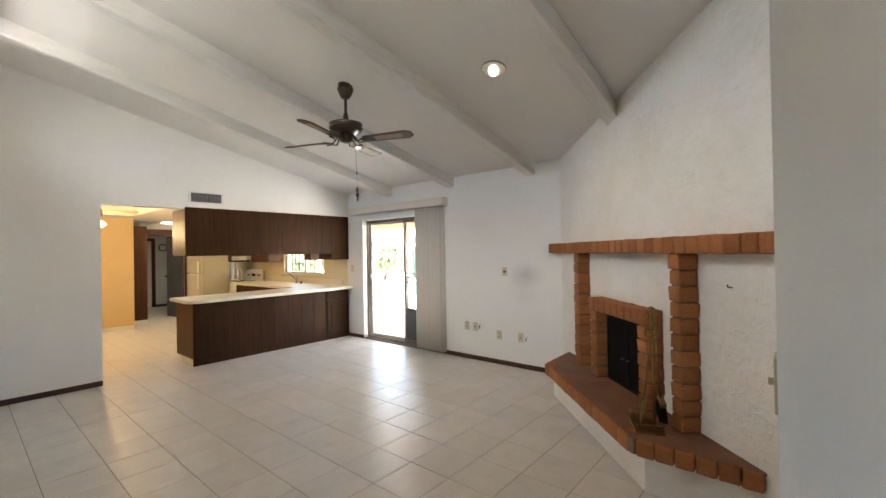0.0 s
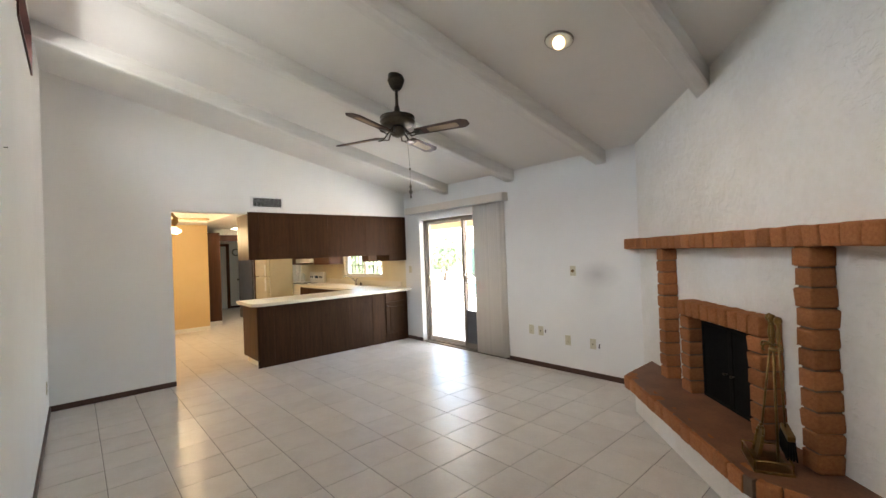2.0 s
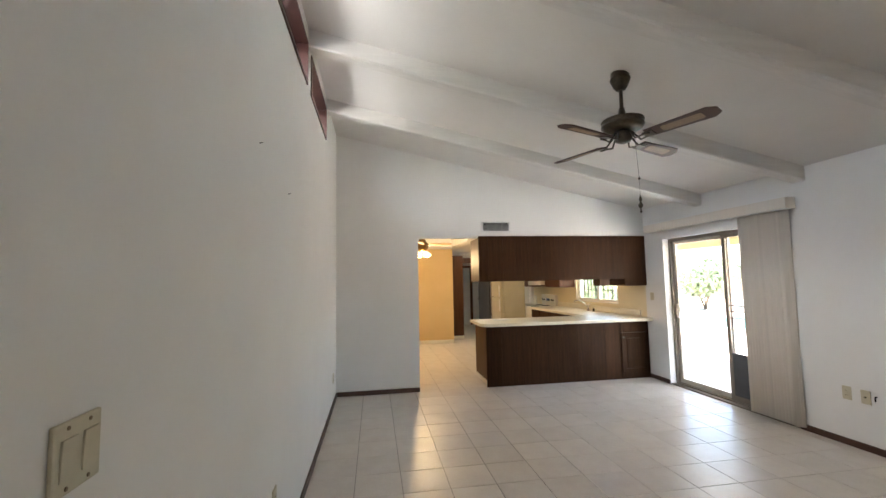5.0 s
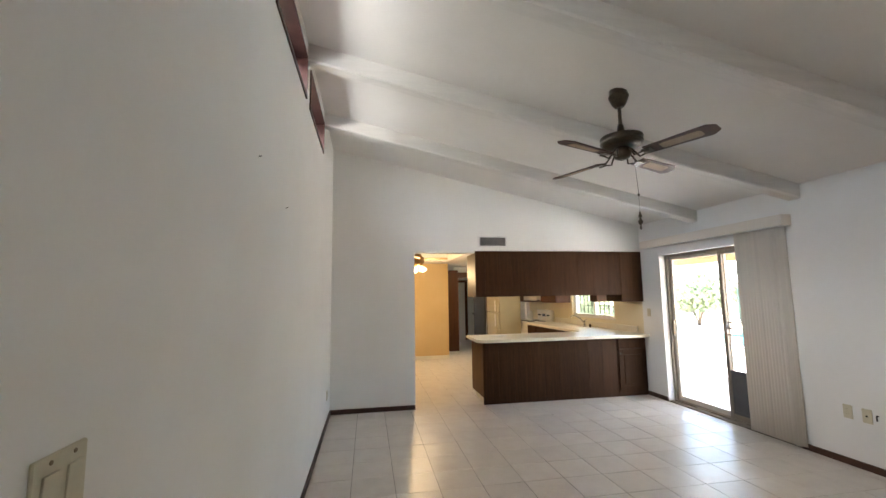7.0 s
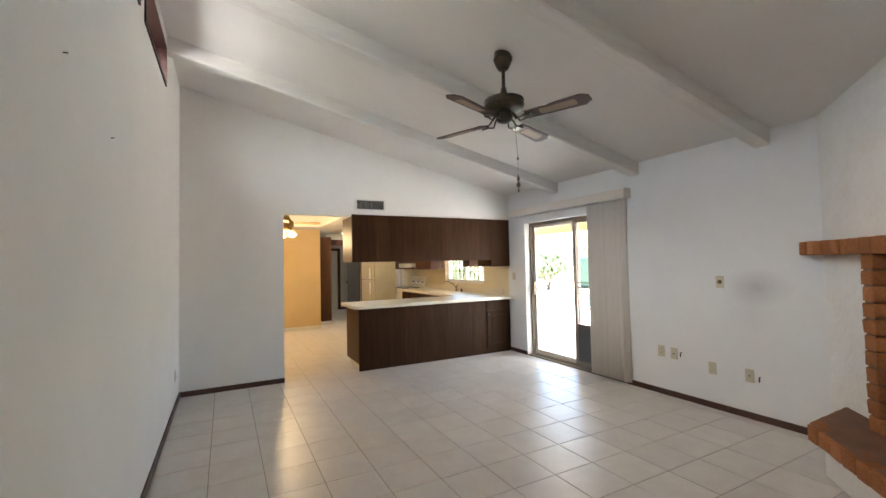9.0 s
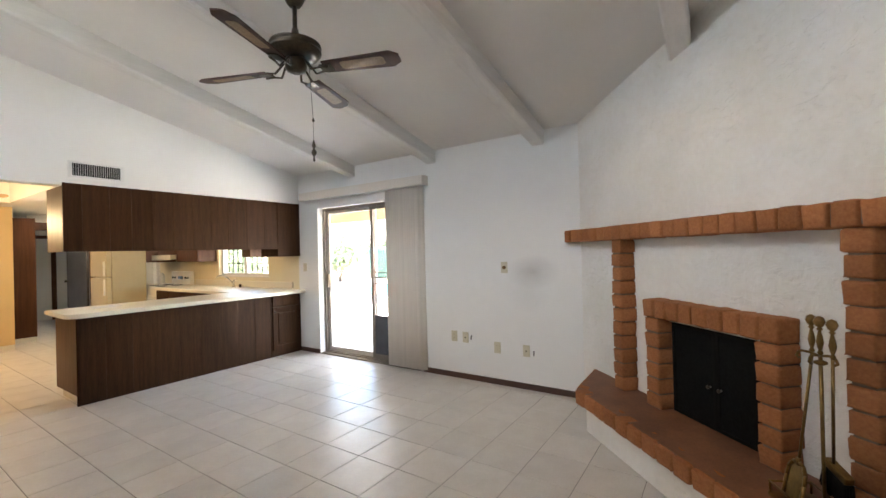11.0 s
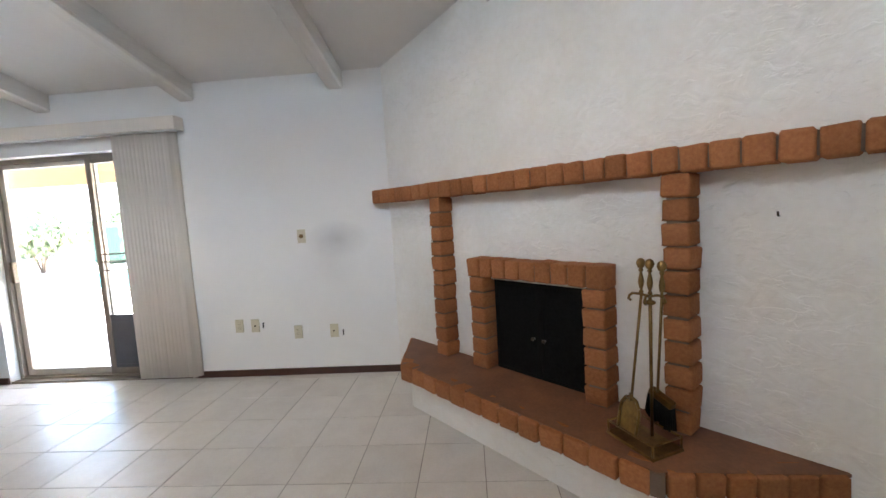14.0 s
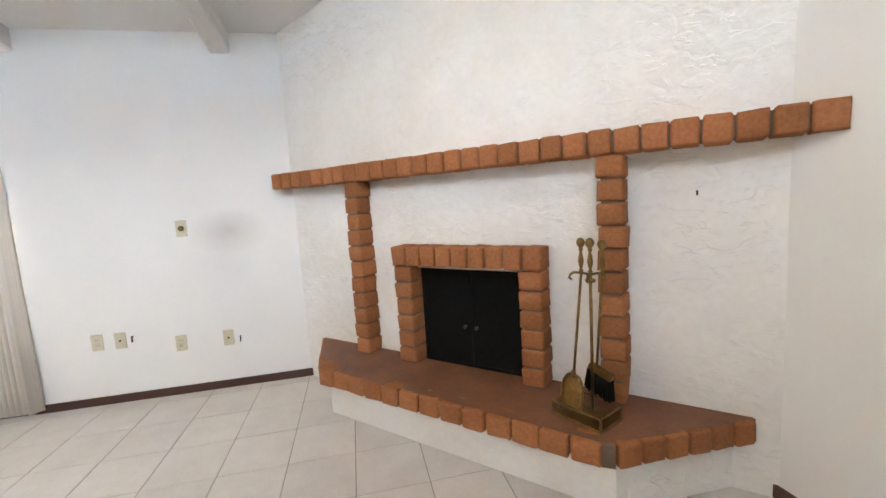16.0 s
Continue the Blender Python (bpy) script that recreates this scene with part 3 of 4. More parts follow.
for i in range(9):
    x0 = 2.05 + i * 0.2305
    part("panel", Box(x0 + 0.0006, x0 + 0.2299, 0.0, 0.013, 0.0, 0.855, 0.0008), "wood", pen)
x0 = 4.128
part("face_frame", Box(x0, 4.612, 0.002, 0.0135, 0.0, 0.855), "wood", pen)
part("drawer_front", Box(x0 + 0.02, 4.60, -0.014, 0.0015, 0.70, 0.84, 0.004), "wood", pen)
bm = bmesh.new()
box(bm, x0 + 0.02, 4.60, -0.010, 0.0015, 0.09, 0.685, 0.003)
for a in ((x0 + 0.02, x0 + 0.08, 0.09, 0.685), (4.54, 4.60, 0.09, 0.685), (x0 + 0.08, 4.54, 0.09, 0.15), (x0 + 0.08, 4.54, 0.625, 0.685)):
    box(bm, a[0], a[1], -0.018, -0.0095, a[2], a[3], 0.002)
box(bm, x0 + 0.105, 4.515, -0.016, -0.0095, 0.175, 0.60, 0.005)
d = part("door", bm, "wood", pen)
bm = bmesh.new()
lathe(bm, [(0.012, 0), (0.008, 0.012), (0.014, 0.022)], Matrix.Translation((x0 + 0.05, -0.018, 0.62)) @ Matrix.Rotation(radians(90), 4, "X"), 12)
part("handle", bm, "bronze", d)
# worktop with a rounded free end
top = thing("worktop", "cream laminate worktop with rounded end over the cabinets", "worktop")
poly = [(4.618, -0.12), (4.618, 0.66), (1.97, 0.66)]
for k in range(7):
    a = radians(180 + 15 * k)
    poly.append((2.08 + 0.12 * math.cos(a), 0.0 + 0.12 * math.sin(a)))
bm = bmesh.new()
prism(bm, poly, 0.857, 0.90)
bmesh.ops.bevel(bm, geom=[e for e in bm.edges if abs(e.verts[0].co.z - e.verts[1].co.z) < 1e-4], offset=0.006, segments=2, affect="EDGES")
part("top", bm, "counter", top)
part("top", Box(3.92, 4.618, 0.661, 3.08, 0.857, 0.90, 0.004), "counter", top)
part("splashback", Box(4.60, 4.619, 0.16, 3.08, 0.902, 1.0, 0.003), "counter", top)
bm = bmesh.new()
box(bm, 2.28, 2.52, 0.28, 0.42, 0.901, 0.908, 0.002, m=Matrix.Identity(4))
whole("paper_stack", bm, "paper", "few white papers lying on the worktop", "paper")
# hanging cabinets
up = thing("hanging_cabinet", "dark wood panelled cabinets hanging over the peninsula", "cabinet")
part("body", Box(1.982, 4.25, 0.153, 0.48, 1.51, 2.128), "wood", up)
part("end_panel", Box(1.966, 1.981, -0.004, 0.48, 1.497, 2.128, 0.002), "redwood", up)
part("under_rail", Box(1.982, 4.25, 0.0, 0.152, 1.512, 2.126), "wood", up)
xs = [1.966, 2.11, 2.33, 2.52, 2.72, 2.92, 3.13, 3.34, 3.55, 3.80, 4.05, 4.25]
for a, b in zip(xs, xs[1:]):
    part("panel", Box(a + 0.0006, b - 0.0006, -0.018, -0.005, 1.495, 2.155, 0.0008), "wood", up)
part("panel", Box(4.2515, 4.617, -0.018, -0.005, 1.39, 2.155, 0.002), "wood", up)
part("corner_box", Box(4.255, 4.617, 0.0, 0.48, 1.392, 2.126), "wood", up)
part("lower_box", Box(3.86, 4.02, 0.02, 0.22, 1.395, 1.508, 0.002), "redwood", up)

# ---- kitchen behind the peninsula ----
base = thing("base_cabinet", "dark wood base cabinets under the sink worktop", "cabinet")
part("body", Box(3.95, 4.60, 0.66, 3.07, 0.1, 0.855), "wood", base)
part("kick", Box(4.0, 4.60, 0.66, 3.07, 0.0, 0.098), "wood", base)
for i in range(5):
    y0 = 0.68 + i * 0.478
    part("door", Box(3.932, 3.949, y0 + 0.004, y0 + 0.455, 0.12, 0.66, 0.004), "wood", base)
    part("drawer_front", Box(3.932, 3.949, y0 + 0.004, y0 + 0.455, 0.68, 0.84, 0.004), "wood", base)
faucet = thing("kitchen_faucet", "chrome kitchen faucet by the window", "faucet", pose(4.48, 1.55, 0.90))
bm = bmesh.new()
lathe(bm, [(0.03, 0), (0.028, 0.02), (0.018, 0.03), (0.016, 0.08), (0.02, 0.1)], seg=14)
part("base", bm, "chrome", faucet)
bm = bmesh.new()
tube(bm, [(0, 0, 0.06), (-0.06, 0.05, 0.15), (-0.13, 0.11, 0.2), (-0.18, 0.15, 0.19), (-0.2, 0.165, 0.16)], 0.012)
part("spout", bm, "chrome", faucet)
bm = bmesh.new()
tube(bm, [(0, 0, 0.1), (0.01, -0.03, 0.13), (0.0, -0.09, 0.14)], 0.008)
part("lever", bm, "chrome", faucet)
bm = bmesh.new()
lathe(bm, [(0.018, 0), (0.018, 0.05), (0.01, 0.06)], Matrix.Translation((0.02, -0.16, 0)), 12)
part("sprayer", bm, "bronze", faucet)
# kitchen window
w = thing("window_4", "white framed kitchen window with muntins above the sink", "window", kind="structure")
bm = bmesh.new()
for a in ((0.78, 2.27, 1.08, 1.12), (0.78, 2.27, 1.96, 2.0), (0.78, 0.82, 1.12, 1.96), (2.23, 2.27, 1.12, 1.96), (1.49, 1.55, 1.12, 1.96)):
    box(bm, XR + 0.06, XR + 0.12, *a)
part("window_frame", bm, "vent", w)
p = part("pane", Box(XR + 0.088, XR + 0.092, 0.82, 2.23, 1.12, 1.96), "glass", w)
p.visible_shadow = False
part("window_sill", Box(XR - 0.01, XR + 0.058, 0.76, 2.29, 1.062, 1.078, 0.003), "vent", w)
for i in range(10):
    y = 0.86 + i * 0.145
    part("bar", Box(XR + 0.13, XR + 0.142, y, y + 0.012, 1.1, 1.98), "black", w)
for z in (1.28, 1.78):
    part("bar", Box(XR + 0.143, XR + 0.15, 0.8, 2.25, z, z + 0.015), "black", w)
# stove
stove = thing("stove", "white electric stove against the kitchen wall", "stove")
part("body", Box(3.97, 4.59, 3.10, 3.86, 0.02, 0.90, 0.006), "white_enamel", stove)
part("oven_door", Box(3.945, 3.969, 3.12, 3.84, 0.16, 0.74, 0.004), "white_enamel", stove)
part("oven_window", Box(3.941, 3.9445, 3.27, 3.69, 0.36, 0.60), "screen", stove)
bm = bmesh.new()
tube(bm, [(3.945, 3.19, 0.70), (3.91, 3.19, 0.70), (3.91, 3.77, 0.70), (3.945, 3.77, 0.70)], 0.009)
part("handle", bm, "white_enamel", stove)
part("backguard", Box(4.52, 4.59, 3.10, 3.86, 0.90, 1.15, 0.008), "white_enamel", stove)
part("clock", Box(4.515, 4.5195, 3.39, 3.57, 1.0, 1.06), "screen", stove)
for y in (3.18, 3.27, 3.69, 3.78):
    bm = bmesh.new()
    lathe(bm, [(0.02, 0), (0.018, 0.02)], Matrix.Translation((4.52, y, 1.03)) @ Matrix.Rotation(radians(-90), 4, "Y"), 12)
    part("knob", bm, "screen", stove)
for x, y in ((4.12, 3.3), (4.12, 3.66), (4.38, 3.3), (4.38, 3.66)):
    bm = bmesh.new()
    lathe(bm, [(0.09, 0.9), (0.09, 0.905), (0.02, 0.906)], Matrix.Translation((x, y, 0.001)), 18)
    part("burner", bm, "black", stove)
hood = thing("range_hood", "white range hood under a wood cabinet", "range hood")
part("canopy", Box(4.2, 4.615, 3.10, 3.86, 1.385, 1.47, 0.006), "white_enamel", hood)
part("lip", Box(4.185, 4.199, 3.10, 3.86, 1.375, 1.47, 0.002), "white_enamel", hood)
part("filter", Box(4.25, 4.58, 3.2, 3.76, 1.378, 1.3845), "dark", hood)
for y0, y1, z0, label in ((3.10, 3.86, 1.475, "red brown wood cabinet over the range hood"), (2.32, 3.09, 1.335, "red brown wood wall cabinet by the window"), (3.87, 4.43, 1.335, "red brown wood wall cabinet beside the fridge")):
    c = thing("wall_cabinet", label, "cabinet")
    part("body", Box(4.3, 4.615, y0, y1, z0, 2.128), "redwood", c)
    part("door", Box(4.28, 4.2995, y0 + 0.01, y1 - 0.01, z0 + 0.01, 2.12, 0.004), "redwood", c)
fr = thing("refrigerator", "cream refrigerator standing beyond the stove", "refrigerator")
part("body", Box(3.42, 3.93, 3.42, 4.2, 0.03, 1.72, 0.012), "cream", fr)
part("door", Box(3.345, 3.415, 3.43, 4.19, 0.06, 1.10, 0.012), "cream", fr)
part("freezer_door", Box(3.345, 3.415, 3.43, 4.19, 1.115, 1.71, 0.012), "cream", fr)
for z0, z1 in ((0.8, 1.08), (1.13, 1.38)):
    part("handle", Box(3.315, 3.344, 3.47, 3.495, z0, z1, 0.005), "white_enamel", fr)
bm = bmesh.new()
lathe(bm, [(0.045, 0), (0.047, 0.01), (0.047, 0.18), (0.03, 0.2), (0.03, 0.22)], Matrix.Translation((4.45, 4.1, 0.901)), 16)
whole("canister", bm, "white_enamel", "white canister standing on the worktop by the stove", "canister")

side = thing("base_cabinet", "dark wood base cabinet between stove and fridge", "cabinet")
part("body", Box(3.95, 4.60, 3.87, 4.43, 0.0, 0.855), "wood", side)
part("door", Box(3.934, 3.949, 3.875, 4.40, 0.1, 0.84, 0.004), "wood", side)
part("top", Box(3.935, 4.618, 3.866, 4.43, 0.857, 0.90, 0.004), "counter", side)

# ---- dining area and hall ----
bm = bmesh.new()
box(bm, -1.2, 2.40, 4.3, 4.45, 0, 2.75)
box(bm, -1.35, -1.2, 0.15, 4.45, 0, 2.75)
box(bm, -1.2, XL - 0.2, 0.0, 0.15, 0, 2.75)
structure("wall_dining", bm, "amber", "amber painted dining area wall", "wall")
structure("baseboard", Box(-1.2, 2.40, 4.286, 4.299, 0, 0.085, 0.003), "white_enamel", "cream painted baseboard", "baseboard")
bm = bmesh.new()
box(bm, 2.30, 2.41, 4.452, 9.0, 0, 2.75)
box(bm, 2.55, 4.9, 8.3, 8.45, 0, 2.75)
box(bm, 4.4, 4.55, 4.75, 8.3, 0, 2.75)
box(bm, 4.55, 4.79, 4.6, 4.75, 0, 2.75)
structure("wall_hall", bm, "plaster", "white hall walls beyond the kitchen", "wall")
bm = bmesh.new()
TX0, TX1, TY0, TY1 = 0.35, 2.25, 0.9, 3.6
box(bm, -1.35, TX0, 0.15, 4.45, 2.3, 2.4)
box(bm, TX1, XR, 0.15, 4.45, 2.3, 2.4)
box(bm, TX0, TX1, 0.15, TY0, 2.3, 2.4)
box(bm, TX0, TX1, TY1, 4.45, 2.3, 2.4)
box(bm, TX0 - 0.1, TX1 + 0.1, TY0 - 0.1, TY1 + 0.1, 2.62, 2.7)
box(bm, TX0 - 0.1, TX0, TY0, TY1, 2.4, 2.62)
box(bm, TX1, TX1 + 0.1, TY0, TY1, 2.4, 2.62)
box(bm, TX0 - 0.1, TX1 + 0.1, TY0 - 0.1, TY0, 2.4, 2.62)
box(bm, TX0 - 0.1, TX1 + 0.1, TY1, TY1 + 0.1, 2.4, 2.62)
box(bm, 2.40, 4.9, 4.45, 8.45, 2.3, 2.4)
structure("ceiling", bm, "ceiling", "low white kitchen and dining ceiling with a tray recess", "ceiling")
post = thing("wood_panel_post", "red brown wood clad wall end on a white base", "post", kind="structure")
part("cladding", Box(2.415, 2.80, 4.95, 5.5, 0.08, 2.18, 0.004), "redwood", post)
part("base_block", Box(2.415, 2.79, 4.94, 5.49, 0.0, 0.079), "white_enamel", post)
structure("trim", Box(2.80, 4.4, 5.5, 5.58, 2.0, 2.15), "redwood", "dark wood header over the hall opening", "header")
structure("wall_header", Box(2.80, 4.4, 5.51, 5.57, 2.152, 2.298), "plaster", "white wall strip over the hall header", "wall")
d = thing("door_2", "dark wood framed hall doorway with a pale panel for the lit room beyond", "door", kind="structure")
# pale panel put in for the lit beige room beyond the doorway
part("leaf", Box(3.45, 3.745, 8.262, 8.295, 0.02, 1.95, 0.003), "pale_panel", d)
bm = bmesh.new()
box(bm, 3.36, 3.449, 8.255, 8.299, 0, 2.03)
box(bm, 3.746, 3.84, 8.255, 8.299, 0, 2.03)
box(bm, 3.45, 3.745, 8.255, 8.299, 1.951, 2.03)
part("door_frame", bm, "redwood", d)
structure("baseboard", Box(3.841, 4.4, 8.286, 8.299, 0, 0.07, 0.002), "base", "dark brown wooden baseboard", "baseboard")
d = thing("door_3", "dark grey brown door standing open into the hall", "door", pose(3.53, 5.05, 0, 0, 0, 8.7), kind="structure")
part("leaf", Box(0.0, 0.04, 0.0, 0.74, 0.01, 1.99, 0.003), "grey_door", d)
bm = bmesh.new()
lathe(bm, [(0.012, 0), (0.012, 0.03), (0.028, 0.04), (0.02, 0.06)], Matrix.Translation((0.0, 0.68, 1.0)) @ Matrix.Rotation(radians(-90), 4, "Y"), 12)
part("door_handle", bm, "bronze", d)
bm = bmesh.new()
box(bm, 0.045, 0.13, -0.09, -0.005, 0.0, 2.0, 0.003)
part("door_frame", bm, "redwood", d)
ck = thing("wall_clock", "small round wall clock at the end of the hall", "clock", Matrix.Translation((4.04, 8.285, 1.76)) @ Matrix.Rotation(radians(90), 4, "X"))
bm = bmesh.new()
lathe(bm, [(0.11, -0.009), (0.115, 0.015), (0.10, 0.022)], seg=24)
part("rim", bm, "bronze", ck)
bm = bmesh.new()
lathe(bm, [(0.085, 0.022), (0.085, 0.026)], seg=24)
part("face", bm, "paper", ck)
lt = thing("ceiling_light", "lit ceiling light panel before the hall", "ceiling light")
part("frame", Box(3.0, 3.7, 4.5, 4.8, 2.26, 2.298, 0.004), "white_enamel", lt)
part("diffuser", Box(3.03, 3.67, 4.53, 4.77, 2.25, 2.259), "tube", lt)


# ---- fans ----
def fan_blade(bm, r0, r1, w, pitch=-12):
    """A clipped-corner blade along local x."""
    m = Matrix.Rotation(radians(pitch), 4, "X")
    poly = [(r0, -w * 0.38), (r1 - 0.05, -w / 2), (r1, -w * 0.24), (r1, w * 0.24), (r1 - 0.05, w / 2), (r0, w * 0.38)]
    prism(bm, poly, -0.004, 0.004, m)
    return m


fan = thing("ceiling_fan", "dark bronze ceiling fan with four cane inlaid blades", "ceiling fan", pose(2.34, -3.03, 0))
bm = bmesh.new()
cz = top_at(2.34)
lathe(bm, [(0.02, cz - 0.125), (0.034, cz - 0.122), (0.05, cz - 0.10), (0.064, cz - 0.07), (0.07, cz - 0.05), (0.074, cz - 0.045), (0.074, cz - 0.03), (0.068, cz - 0.025), (0.066, cz + 0.03)], seg=24)
part("canopy", bm, "bronze", fan)
bm = bmesh.new()
lathe(bm, [(0.014, 2.74), (0.014, cz - 0.12)], seg=12)
part("downrod", bm, "bronze", fan)
bm = bmesh.new()
lathe(bm, [(0.06, 2.618), (0.11, 2.622), (0.138, 2.632), (0.144, 2.64), (0.144, 2.648), (0.153, 2.652), (0.155, 2.662), (0.148, 2.666), (0.148, 2.686), (0.155, 2.69), (0.152, 2.702), (0.12, 2.714), (0.06, 2.722), (0.045, 2.735), (0.028, 2.75), (0.02, 2.80)], seg=28)
part("motor_housing", bm, "bronze", fan)
bm = bmesh.new()
lathe(bm, [(0.02, 2.525), (0.055, 2.54), (0.065, 2.56), (0.065, 2.60), (0.05, 2.626)], seg=20)
part("switch_cup", bm, "bronze", fan)
FAN_ANGLES = (22, 112, 202, 292)
for a in FAN_ANGLES:
    R = Matrix.Rotation(radians(a), 4, "Z") @ Matrix.Translation((0, 0, 2.545))
    bm = bmesh.new()
    fan_blade(bm, 0.19, 0.668, 0.135)
    bmesh.ops.transform(bm, matrix=R, verts=bm.verts)
    b = part("blade", bm, "blade", fan)
    bm = bmesh.new()
    prism(bm, [(0.30, -0.024), (0.31, -0.034), (0.56, -0.036), (0.575, -0.025), (0.575, 0.025), (0.56, 0.036), (0.31, 0.034), (0.30, 0.024)], -0.0058, 0.0058, R @ Matrix.Rotation(radians(-12), 4, "X"))
    part("cane_inlay", bm, "cane", b)
    bm = bmesh.new()
    for s in (-1, 1):
        tube(bm, [R @ Vector(p) for p in ((0.07, 0.01 * s, 0.05), (0.12, 0.035 * s, -0.02), (0.17, 0.03 * s, -0.012), (0.225, 0.03 * s, -0.008 + 0.006 * s))], 0.007)
    box(bm, 0.17, 0.245, -0.035, 0.035, -0.012, -0.006, m=R @ Matrix.Rotation(radians(-12), 4, "X"))
    part("bracket", bm, "bronze", fan)
bm = bmesh.new()
tube(bm, [(0.06, -0.05, 2.57), (0.074, -0.058, 2.25)], 0.0018, 6)
lathe(bm, [(0.006, 2.235), (0.009, 2.245), (0.004, 2.255)], Matrix.Translation((0.074, -0.058, 0)), 10)
part("pull_chain", bm, "bronze", fan)
bm = bmesh.new()
tube(bm, [(0.074, -0.058, 2.235), (0.074, -0.058, 2.12)], 0.001, 6)
lathe(bm, [(0.003, 1.985), (0.008, 1.995), (0.004, 2.02), (0.013, 2.03), (0.018, 2.048), (0.011, 2.056), (0.006, 2.07), (0.013, 2.085), (0.008, 2.1), (0.003, 2.12)], Matrix.Translation((0.074, -0.058, 0)), 12)
part("pull_ornament", bm, "bronze", fan)

df = thing("dining_fan", "brass ceiling fan with lit glass lamps over the dining area", "ceiling fan", pose(1.44, 2.5, 0))
bm = bmesh.new()
lathe(bm, [(0.05, 2.1), (0.08, 2.13), (0.13, 2.2), (0.13, 2.28), (0.08, 2.32), (0.04, 2.4), (0.07, 2.62)], seg=22)
part("motor_housing", bm, "brass", df)
for a in (-10, 80, 170, 260):
    R = Matrix.Rotation(radians(a), 4, "Z") @ Matrix.Translation((0, 0, 2.26))
    bm = bmesh.new()
    fan_blade(bm, 0.14, 0.6, 0.13)
    bmesh.ops.transform(bm, matrix=R, verts=bm.verts)
    part("blade", bm, "patio_paint", df)
for a in (20, 110, 200, 290):
    R = Matrix.Rotation(radians(a), 4, "Z") @ Matrix.Translation((0.1, 0, 2.1)) @ Matrix.Rotation(radians(-35), 4, "Y")
    bm = bmesh.new()
    lathe(bm, [(0.055, -0.09), (0.05, -0.05), (0.03, -0.01), (0.016, 0.02)], R, 14)
    part("lamp_shade", bm, "bulb", df, "lit frosted glass shade")
# recessed light in the sloping ceiling
slope = math.degrees(math.atan(0.217))
can = thing("recessed_light", "lit recessed ceiling light with a thin bronze rim", "recessed light", pose(2.78, -4.385, top_at(2.78), 0, slope, 0))
bm = bmesh.new()
lathe(bm, [(0.094, -0.012), (0.098, -0.012), (0.101, -0.001)], seg=32)
part("rim", bm, "alu", can)
bm = bmesh.new()
lathe(bm, [(0.058, -0.0155), (0.088, -0.0145), (0.0935, -0.0125)], seg=32)
part("baffle", bm, "white_enamel", can, "cream inner baffle")
bm = bmesh.new()
lathe(bm, [(0.012, -0.036), (0.028, -0.032), (0.039, -0.024), (0.043, -0.016), (0.04, -0.0158)], Matrix.Rotation(radians(35), 4, "Z") @ Matrix.Translation((0.01, 0, 0)) @ Matrix.Diagonal((1.75, 0.95, 1.1, 1)), seg=24)
part("bulb", bm, "can_bulb", can)

# ---- fireplace ----
def brick_mesh(i):
    """A unit adobe brick with worn, pillowed edges; local y faces the room."""
    rnd = random.Random(40 + i)
    bm = bmesh.new()
    box(bm, -0.5, 0.5, -0.5, 0.5, -0.5, 0.5)
    bmesh.ops.bevel(bm, geom=list(bm.edges), offset=0.11, segments=2, profile=0.55, affect="EDGES")
    for v in bm.verts:
        v.co += Vector((rnd.uniform(-1, 1), rnd.uniform(-1, 1), rnd.uniform(-1, 1))) * 0.03
    for f in bm.faces:
        f.smooth = True
    return finish("brick", bm, "brick")


BRICKS = [brick_mesh(i) for i in range(6)]
brnd = random.Random(7)


def brick(parent, x, y, z, w, d, h, frame_m=DIAG, turn=0.0):
    """One brick by its centre and size in the local frame."""
    ob = new("brick", brnd.choice(BRICKS))
    ob.parent = parent
    ob.matrix_world = frame_m @ Matrix.Translation((x, y, z)) @ Matrix.Rotation(turn + brnd.uniform(-0.02, 0.02), 4, "Z") @ Matrix.Rotation(brnd.uniform(-0.015, 0.015), 4, "Y") @ Matrix.Diagonal((w * brnd.uniform(0.97, 1.0), d * brnd.uniform(0.96, 1.04), h * brnd.uniform(0.97, 1.02), 1))
    return ob


fire = thing("fireplace", "corner fireplace of burnt adobe brick on a raised hearth", "fireplace")
core = bmesh.new()
ZM0, ZM1 = 1.46, 1.567
D = 0.13
box(core, 2.11, 2.19, -0.02, D - 0.013, HEARTH, ZM0, m=DIAG)
box(core, 0.555, 0.635, -0.02, D - 0.013, HEARTH, ZM0, m=DIAG)
box(core, -0.15, 2.93, -0.02, D - 0.013, ZM0 + 0.012, ZM1 - 0.012, m=DIAG)
box(core, 0.925, 1.015, -0.02, D - 0.013, HEARTH, 1.03, m=DIAG)
box(core, 1.725, 1.83, -0.02, D - 0.013, HEARTH, 1.03, m=DIAG)
box(core, 1.0, 1.74, -0.02, D - 0.013, 0.945, 1.03, m=DIAG)
part("mortar", core, "mortar", fire)
col1 = thing("column", "stacked adobe brick column", "", group="")
col2 = thing("column", "stacked adobe brick column", "", group="")
mantel = thing("mantel", "soldier course adobe brick mantel", "")
surround = thing("surround", "adobe brick firebox surround", "")
for o in (col1, col2, mantel, surround):
    o.parent = fire
n = 11
h = (ZM0 - HEARTH) / n
for i in range(n):
    z = HEARTH + h * (i + 0.5)
    brick(col1, 2.148 + brnd.uniform(-0.004, 0.004), D / 2, z, 0.112, D, h - 0.007)
    brick(col2, 0.594 + brnd.uniform(-0.004, 0.004), D / 2, z, 0.114, D, h - 0.007)
n = 29
wm = (2.92 + 0.16) / n
